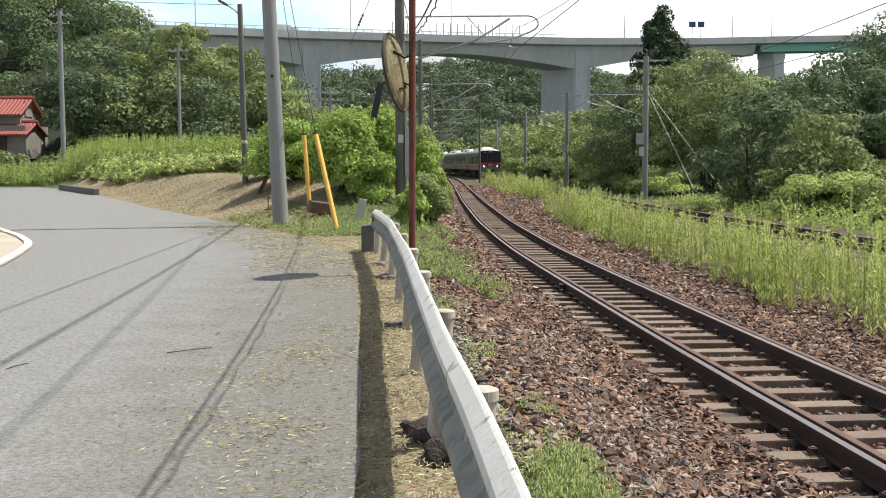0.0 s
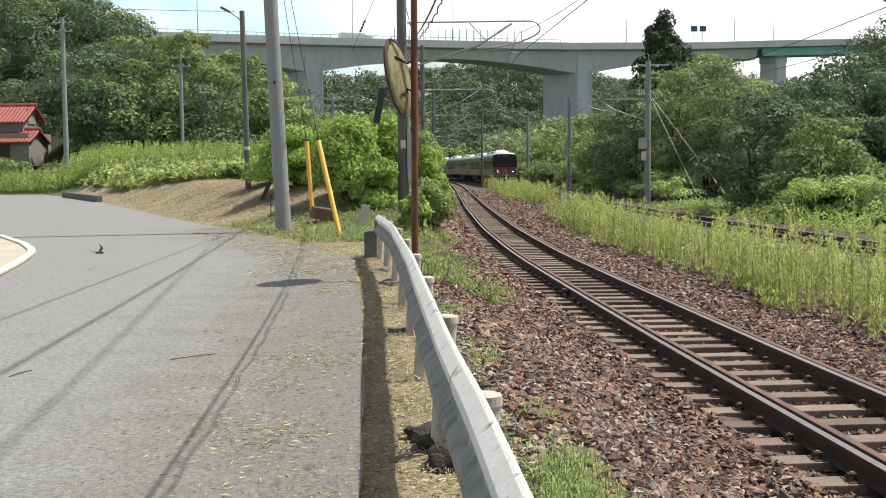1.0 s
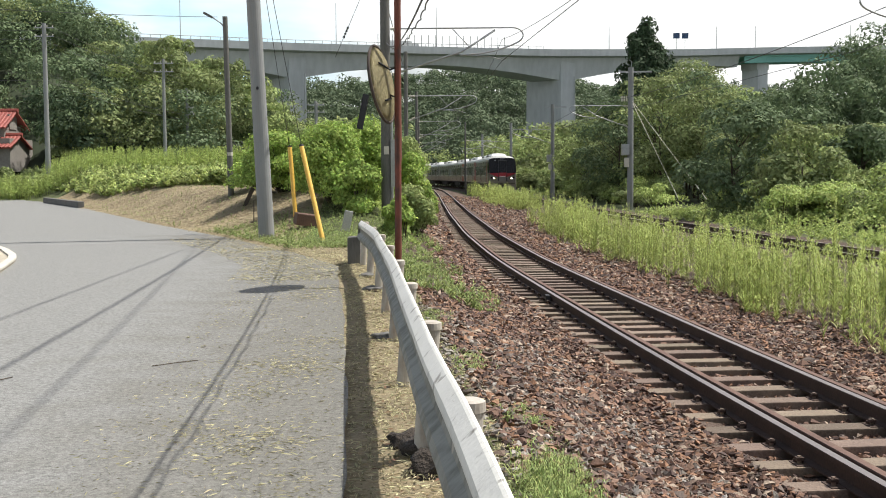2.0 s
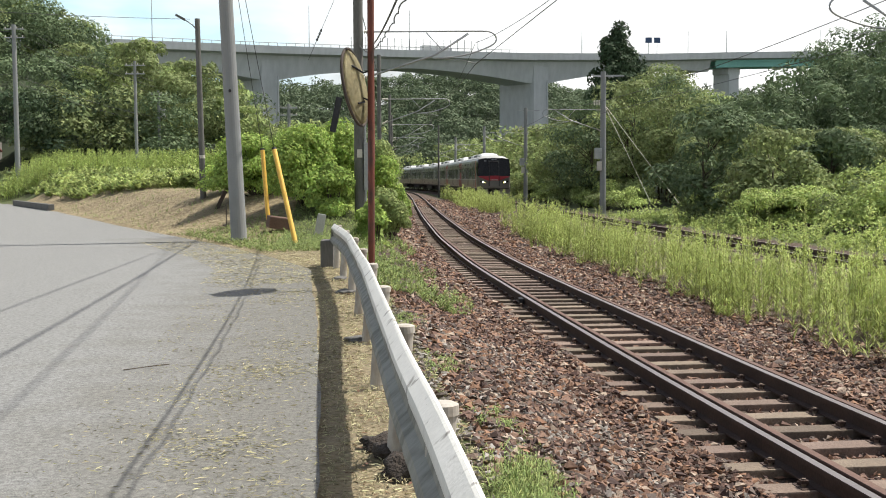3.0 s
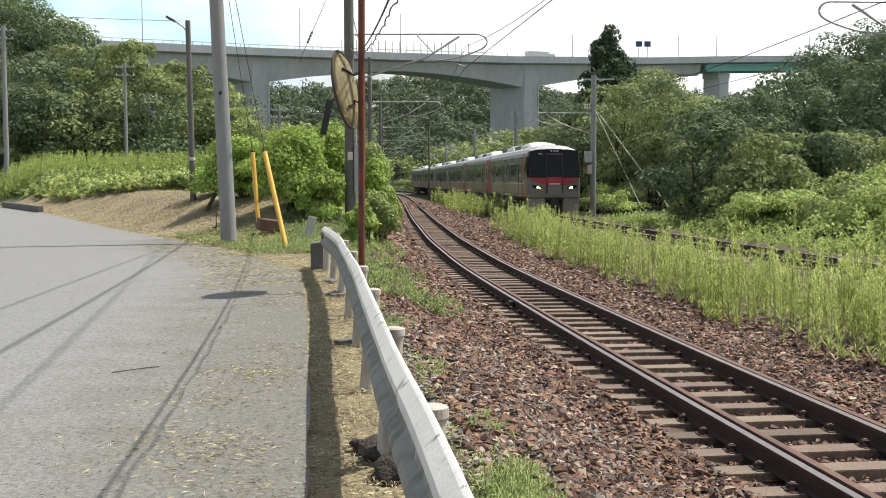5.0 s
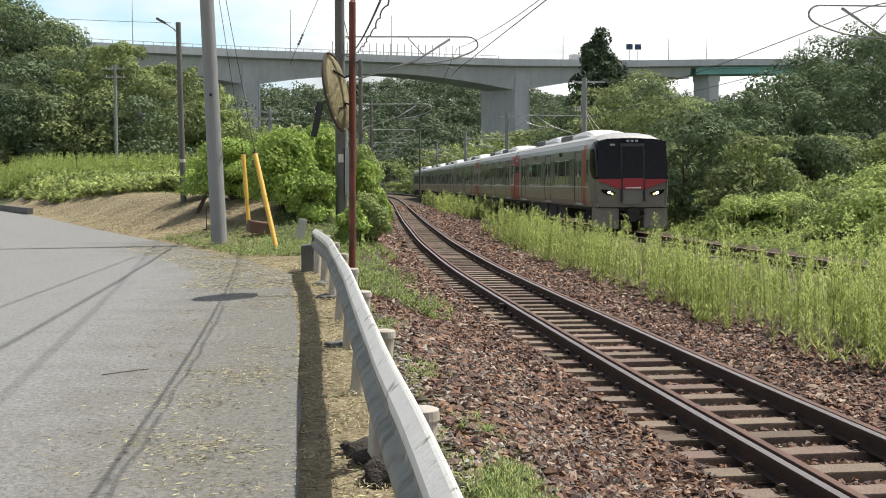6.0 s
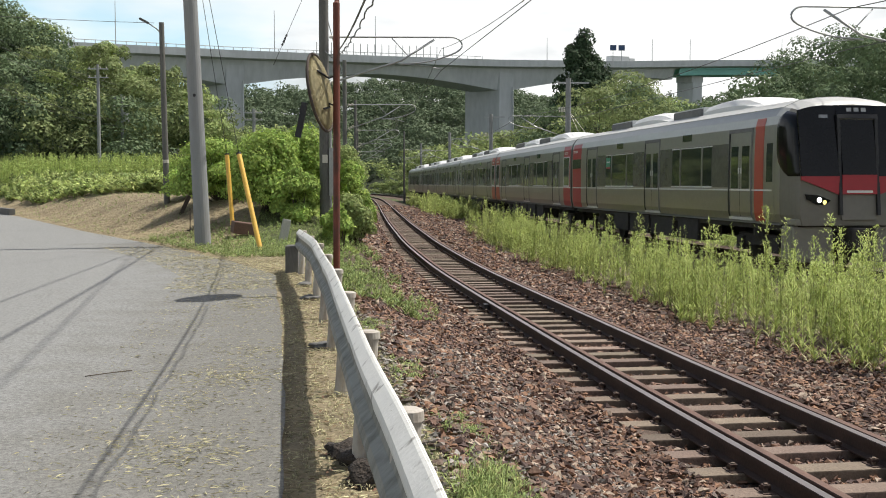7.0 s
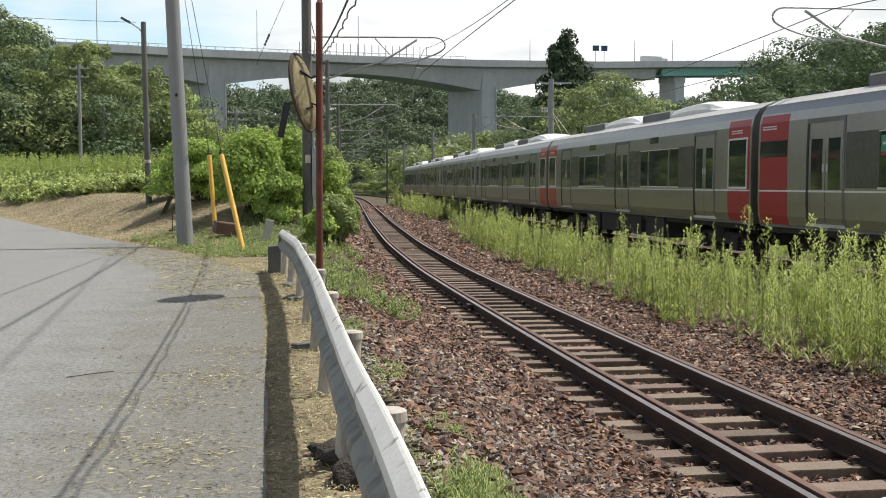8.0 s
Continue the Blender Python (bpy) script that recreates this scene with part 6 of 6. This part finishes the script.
# grass tufts by the guardrail, the mirror and the ballast edge
x, y = field(750, 14.5, 34, lambda y: np.where(y < 20, guard_x(y) + 0.35, near_track(y) - 3.4), lambda y: near_track(y) - 1.95 - 0.3 * np.sin(y))
plants("grass", x, y, rng.uniform(0.06, 0.36, len(x)) * (0.6 + 0.4 * np.sin(x * 4 + y * 1.3)), "leaf_grass", "bright green grass beside the ballast", 14, 0.11, 0.004, 0.12)
cx, cy = rng.uniform(0.05, 0.5, 9), rng.uniform(3.6, 13, 9)
cx, cy = np.r_[guard_x(cy) + 0.22 + cx, 0.62, 0.55, 0.5], np.r_[cy, 4.9, 5.2, 4.5]
k = rng.integers(0, 12, 520)
k[:200] = rng.integers(9, 12, 200)
x, y = cx[k] + rng.normal(scale=0.08, size=520), cy[k] + rng.normal(scale=0.16, size=520)
plants("grass_tufts", x, y, rng.uniform(0.04, 0.2, 520) * np.where(k > 8, 1.4, 0.55), "leaf_grass", "green grass tufts growing through the ballast", 8, 0.08, 0.002, 0.055)
x, y = field(2200, 3.2, 24, lambda y: road_edge(y) + 0.03, lambda y: guard_x(y) + 0.5)
plants("verge_grass", x, y, rng.uniform(0.015, 0.05, len(x)), "straw", "short dry mown grass under the guardrail", 6, 0.035, 0.0015, 0.1)
x, y = field(2600, 23, 31, lambda y: np.maximum(road_edge(y), -6), lambda y: -0.9 + 0 * y)
x, y = np.r_[x, rng.uniform(-20, -4, 1800)], np.r_[y, rng.uniform(27, 60, 1800)]
ok = x > road_edge(y) + 0.2
x, y = x[ok], y[ok]
plants("verge_grass", x, y, rng.uniform(0.04, 0.16, len(x)), "leaf_grass", "short green grass around the poles", 7, 0.08, 0.003, 0.12)


def litter(name, x, y, z, mat, label, ln=0.05, wide=0.13):
    n = len(x)
    a = rng.uniform(0, 6.283, n)
    l = ln * rng.uniform(0.4, 1.5, n)
    d = np.stack([np.cos(a), np.sin(a), rng.normal(scale=0.12, size=n)], 1) * l[:, None]
    s = np.stack([-np.sin(a), np.cos(a), 0 * a], 1) * (l * rng.uniform(wide * 0.4, wide, n))[:, None]
    c = np.stack([x, y, z + np.abs(d[:, 2]) + 0.004], 1)
    v = np.stack([c - d, c + s + [0, 0, 0.004], c + d, c - s], 1).reshape(-1, 3)
    ob = new(name, array_mesh(name, v, np.arange(len(v)).reshape(-1, 4), [M[mat]]))
    return tagged(ob, label, "grass clippings", kind="stuff")


# clippings: a loose band along the road edge, in heaps
heap_y = rng.uniform(3.5, 23, 46)
heap_x = road_edge(heap_y) - np.abs(rng.normal(scale=0.55, size=46)) - 0.1
k = np.minimum(rng.exponential(16, 5200).astype(int), 45)
x, y = heap_x[k] + rng.normal(scale=0.2, size=5200), heap_y[k] + rng.normal(scale=0.26, size=5200)
keep = x < road_edge(y) + 0.02
litter("clippings", x[keep], y[keep], np.full(keep.sum(), 0.008), "straw", "pale cut grass scattered on the road edge", 0.024)
x, y = field(4200, 3, 26, lambda y: road_edge(y) - 1.5, lambda y: road_edge(y))
litter("clippings", x, y, np.full(len(x), 0.008), "straw", "pale cut grass scattered on the road edge", 0.017)
x, y = field(5200, 16, 27, lambda y: road_edge(y) - 1.6, lambda y: guard_x(y) - 0.1)
litter("clippings", x, y, np.maximum(ground(x, y), 0.008), "straw", "pale cut grass around the poles", 0.045)
x, y = field(15000, 3, 24, lambda y: road_edge(y), lambda y: guard_x(y) + 0.45, 1.4)
litter("clippings", x, y, ground(x, y) + 0.015, "straw", "dry straw under the guardrail", 0.027)
x, y = field(1500, 3, 20, lambda y: road_edge(y) + 0.15, lambda y: guard_x(y) + 0.5, 1.4)
litter("fallen_leaves", x, y, ground(x, y) + 0.02, "dead_leaf", "brown dead leaves under the guardrail", 0.022, 0.4)
x, y = field(8000, 26, 50, lambda y: road_edge(y) - 0.3, lambda y: np.maximum(road_edge(y) + 1, -3.4))
litter("clippings", x, y, ground(x, y) + 0.02, "straw", "mown grass drying on the mound", 0.05)
for x, y, l in ((-2.05, 8.9, 0.17), (-3.2, 8.2, 0.04)):
    tw = part("twig", sweep(bmesh.new(), [(x - l, y - 0.1, 0.012), (x, y, 0.02), (x + l * 0.8, y + 0.16, 0.012)], circle(0.004, 6)), M["bark"])
    tagged(tw, "thin dry brown twig lying on the road", "twig")

# ---- swallow gliding low over the road ----
swallow = empty("swallow", pose(0, 0, 0), "small dark swallow gliding low over the road", "bird")
bm = bmesh.new()
bmesh.ops.create_uvsphere(bm, u_segments=12, v_segments=8, radius=1, matrix=Matrix.Diagonal((0.022, 0.075, 0.02, 1)))
part("body", bm, M["bird"], swallow, smooth=True)
for s in (-1, 1):
    for nm, pts in (("wing", ((0.01, 0.03), (0.09, 0.045), (0.19, -0.05), (0.1, 0.0), (0.015, -0.02))), ("tail", ((0.0, -0.06), (0.012, -0.065), (0.03, -0.15), (0.012, -0.10)))):
        bm = bmesh.new()
        vs = [bm.verts.new((s * x, y, 0.005 + 0.35 * x)) for x, y in pts]
        f = bm.faces.new(vs)
        bmesh.ops.solidify(bm, geom=[f], thickness=0.005)
        part(nm, bm, M["bird"], swallow)

# ---- sleepers and ballast ----
bm = box(bmesh.new(), (0, 0, -0.225), (2.0, 0.23, 0.15), None, 0.012)
sl = bpy.data.meshes.new("sleeper")
for s in (-0.566, 0.566):
    box(bm, (s, 0, -0.150), (0.30, 0.17, 0.012), None, 0, 1)
    for d in (-0.095, 0.095):
        box(bm, (s + d, 0.03, -0.138), (0.05, 0.06, 0.035), Euler((0, 0, 0.4)), 0, 1)
        tube(bm, (s + d * 1.15, -0.02, -0.15), (s + d * 1.15, -0.02, -0.085), 0.017, seg=6)
        box(bm, (s + d * 1.15, -0.02, -0.105), (0.055, 0.055, 0.022), None, 0, 1)
bm.to_mesh(sl)
bm.free()
sl.materials.append(M["sleeper"])
sl.materials.append(M["rail_side"])


def lay(track, fn, y0, y1, step):
    y = y0
    while y < y1:
        x, dx = float(fn(y)), float(fn(y + 0.5) - fn(y - 0.5))
        ob = new("sleeper", sl)
        ob.parent = track
        ob.matrix_local = pose(x + rng.normal(scale=0.012), y, RAIL + rng.normal(scale=0.004), 0, 0, math.degrees(-math.atan(dx)) + rng.normal(scale=0.5))
        y += step / math.sqrt(1 + dx * dx)


lay(near, near_track, -9.55, 84, 0.57)
lay(far, far_track, 10, 75, 0.63)

# stones: sharp six-cornered splinters
ICO = np.array([(1, 0, 0), (-1, 0, 0), (0, 1, 0), (0, -1, 0), (0, 0, 1), (0, 0, -1)], float)
ICO_F = np.array([[int(c) for c in w] for w in "024 214 134 304 205 125 315 035".split()])


def stones(n, x, y, z, size):
    shape = ICO[None] * (1 + rng.uniform(-0.3, 0.3, (n, 6, 1))) + rng.uniform(-0.42, 0.42, (n, 6, 3))
    shape = shape * rng.uniform((0.8, 0.6, 0.45), (1.6, 1.1, 0.85), (n, 3))[:, None]
    a = rng.uniform(0, 6.283, (n, 2))
    a[:, 1] = rng.normal(scale=0.5, size=n)
    c, s = np.cos(a), np.sin(a)
    r1 = np.stack([c[:, 0], -s[:, 0], 0 * a[:, 0], s[:, 0], c[:, 0], 0 * a[:, 0], 0 * a[:, 0], 0 * a[:, 0], 1 + 0 * a[:, 0]], 1).reshape(-1, 3, 3)
    r2 = np.stack([1 + 0 * a[:, 0], 0 * a[:, 0], 0 * a[:, 0], 0 * a[:, 0], c[:, 1], -s[:, 1], 0 * a[:, 0], s[:, 1], c[:, 1]], 1).reshape(-1, 3, 3)
    v = np.einsum("nij,njk,nvk->nvi", r1, r2, shape) * size[:, None, None]
    return v + np.stack([x, y, z], 1)[:, None]


def clear_of_track(x, y, fn):
    u = np.abs(x - fn(y))
    on = np.abs(u - 0.566) < 0.085
    ph = (y + 1.0) / 0.57 % 1.0
    on_sleeper = (u < 0.98) & ((ph < 0.17) | (ph > 0.83))
    return ~on & (~on_sleeper | (rng.uniform(size=len(x)) < 0.14))


ballast = empty("ballast", pose(0, 0, 0), "brown and grey crushed stone ballast along the track", "ballast", kind="structure")
for n, y0, y1, s0, grey in ((16000, -6.0, 3.0, 0.036, 0), (30000, 3.0, 9.5, 0.027, 0), (24000, 9.5, 18, 0.032, 0), (12000, 18, 34, 0.042, 0), (6000, 34, 66, 0.06, 0), (5000, 66, 112, 0.085, 0), (6500, 3.0, 13.0, 0.021, 1)):
    if grey:
        x, y = field(n, y0, y1, lambda y: guard_x(y) + 0.22, lambda y: near_track(y) - 1.5)
    else:
        x, y = field(n, y0, y1, lambda y: np.where(y < 16, guard_x(y) + 0.42, near_track(y) - 2.1), lambda y: near_track(y) + np.interp(y, [40, 70], [3.3, 4.6]))
    ok = clear_of_track(x, y, near_track)
    x, y = x[ok], y[ok]
    inside = np.abs(x - near_track(y)) < 1.0
    z = ground(x, y) + rng.uniform(-0.015, 0.032, len(x)) + np.where(inside, -0.005, 0.010)
    v = stones(len(x), x, y, z, s0 * rng.uniform(0.55, 1.5, len(x)))
    m = len(v)
    crushed = array_mesh("crushed_stone", v.reshape(-1, 3), (ICO_F[None] + 6 * np.arange(m)[:, None, None]).reshape(-1, 3), [M["stone_grey" if grey else "stone"]])
    crushed.shade_flat()
    ob = new("crushed_stone", crushed)
    ob.parent = ballast
    tagged(ob, kind="stuff")
x, y = field(300, 3.2, 7.5, lambda y: guard_x(y) + 0.8, lambda y: near_track(y) - 1.1)
z = ground(x, y) + 0.035
kinds = [array_mesh("stone", stones(1, np.zeros(1), np.zeros(1), np.zeros(1), np.ones(1))[0], ICO_F, [M["stone" if k % 3 else "stone_grey"]]) for k in range(12)]
for me in kinds:
    me.shade_flat()
for k in range(300):
    ob = new("stone", kinds[k % 12])
    ob.parent = ballast
    ob.matrix_local = pose(x[k], y[k], z[k], rng.uniform(0, 360), 0, rng.uniform(0, 360)) @ Matrix.Diagonal((*([0.025 * rng.uniform(0.7, 1.4)] * 3), 1))


# small things on the track
bond = empty("rail_bond", pose(float(near_track(18.6)) - 0.63, 18.6, RAIL - 0.08), "dark clamp with a bond wire on the rail", "rail clamp")
boxed("clamp", (0, 0, 0), (0.09, 0.22, 0.10), M["black"], bond, bevel=0.015)
tubed("bond_wire", (-0.02, 0.1, -0.02), (-0.05, 0.55, -0.08), 0.012, M["wire"], bond, seg=6)
for k, (x, y) in enumerate(((3.55, 7.1), (3.66, 7.2))):
    mk = boxed("paint_mark", (0, 0, 0), (0.11, 0.03, 0.003), M["pale"], turn=Euler((0, 0, 0.5 * k)))
    mk.location = (x, y, RAIL - 0.145)
    tagged(mk, "white paint mark on a sleeper, unreadable", "paint mark", "paint marks")


def motions():
    times = [k * 0.5 for k in range(17)]
    for i, c in enumerate(cars):
        walk(c, [(t, car_pose(i, t)) for t in times])
    walk(truck, [(t, truck_pose(t)) for t in times])
    # the swallow comes from the left, crosses the road and flies off over the meadow
    walk(swallow, [(0.0, pose(-26, 16, 1.2, 0, 10, -95)), (0.9, pose(-6.95, 18.2, 0.42, 0, 15, -95)), (1.0, pose(-5.4, 17.2, 0.26, 0, 25, -85)), (1.1, pose(-4.15, 18.0, 0.3, 0, 10, -60)), (1.2, pose(-3.3, 20.5, 0.3, 0, -10, -40)), (1.8, pose(-6, 48, 3.5, 0, 0, 10)), (3.0, pose(-30, 130, 30, 0, 0, 30)), (8.0, pose(-120, 400, 60, 0, 0, 30))])


motions()
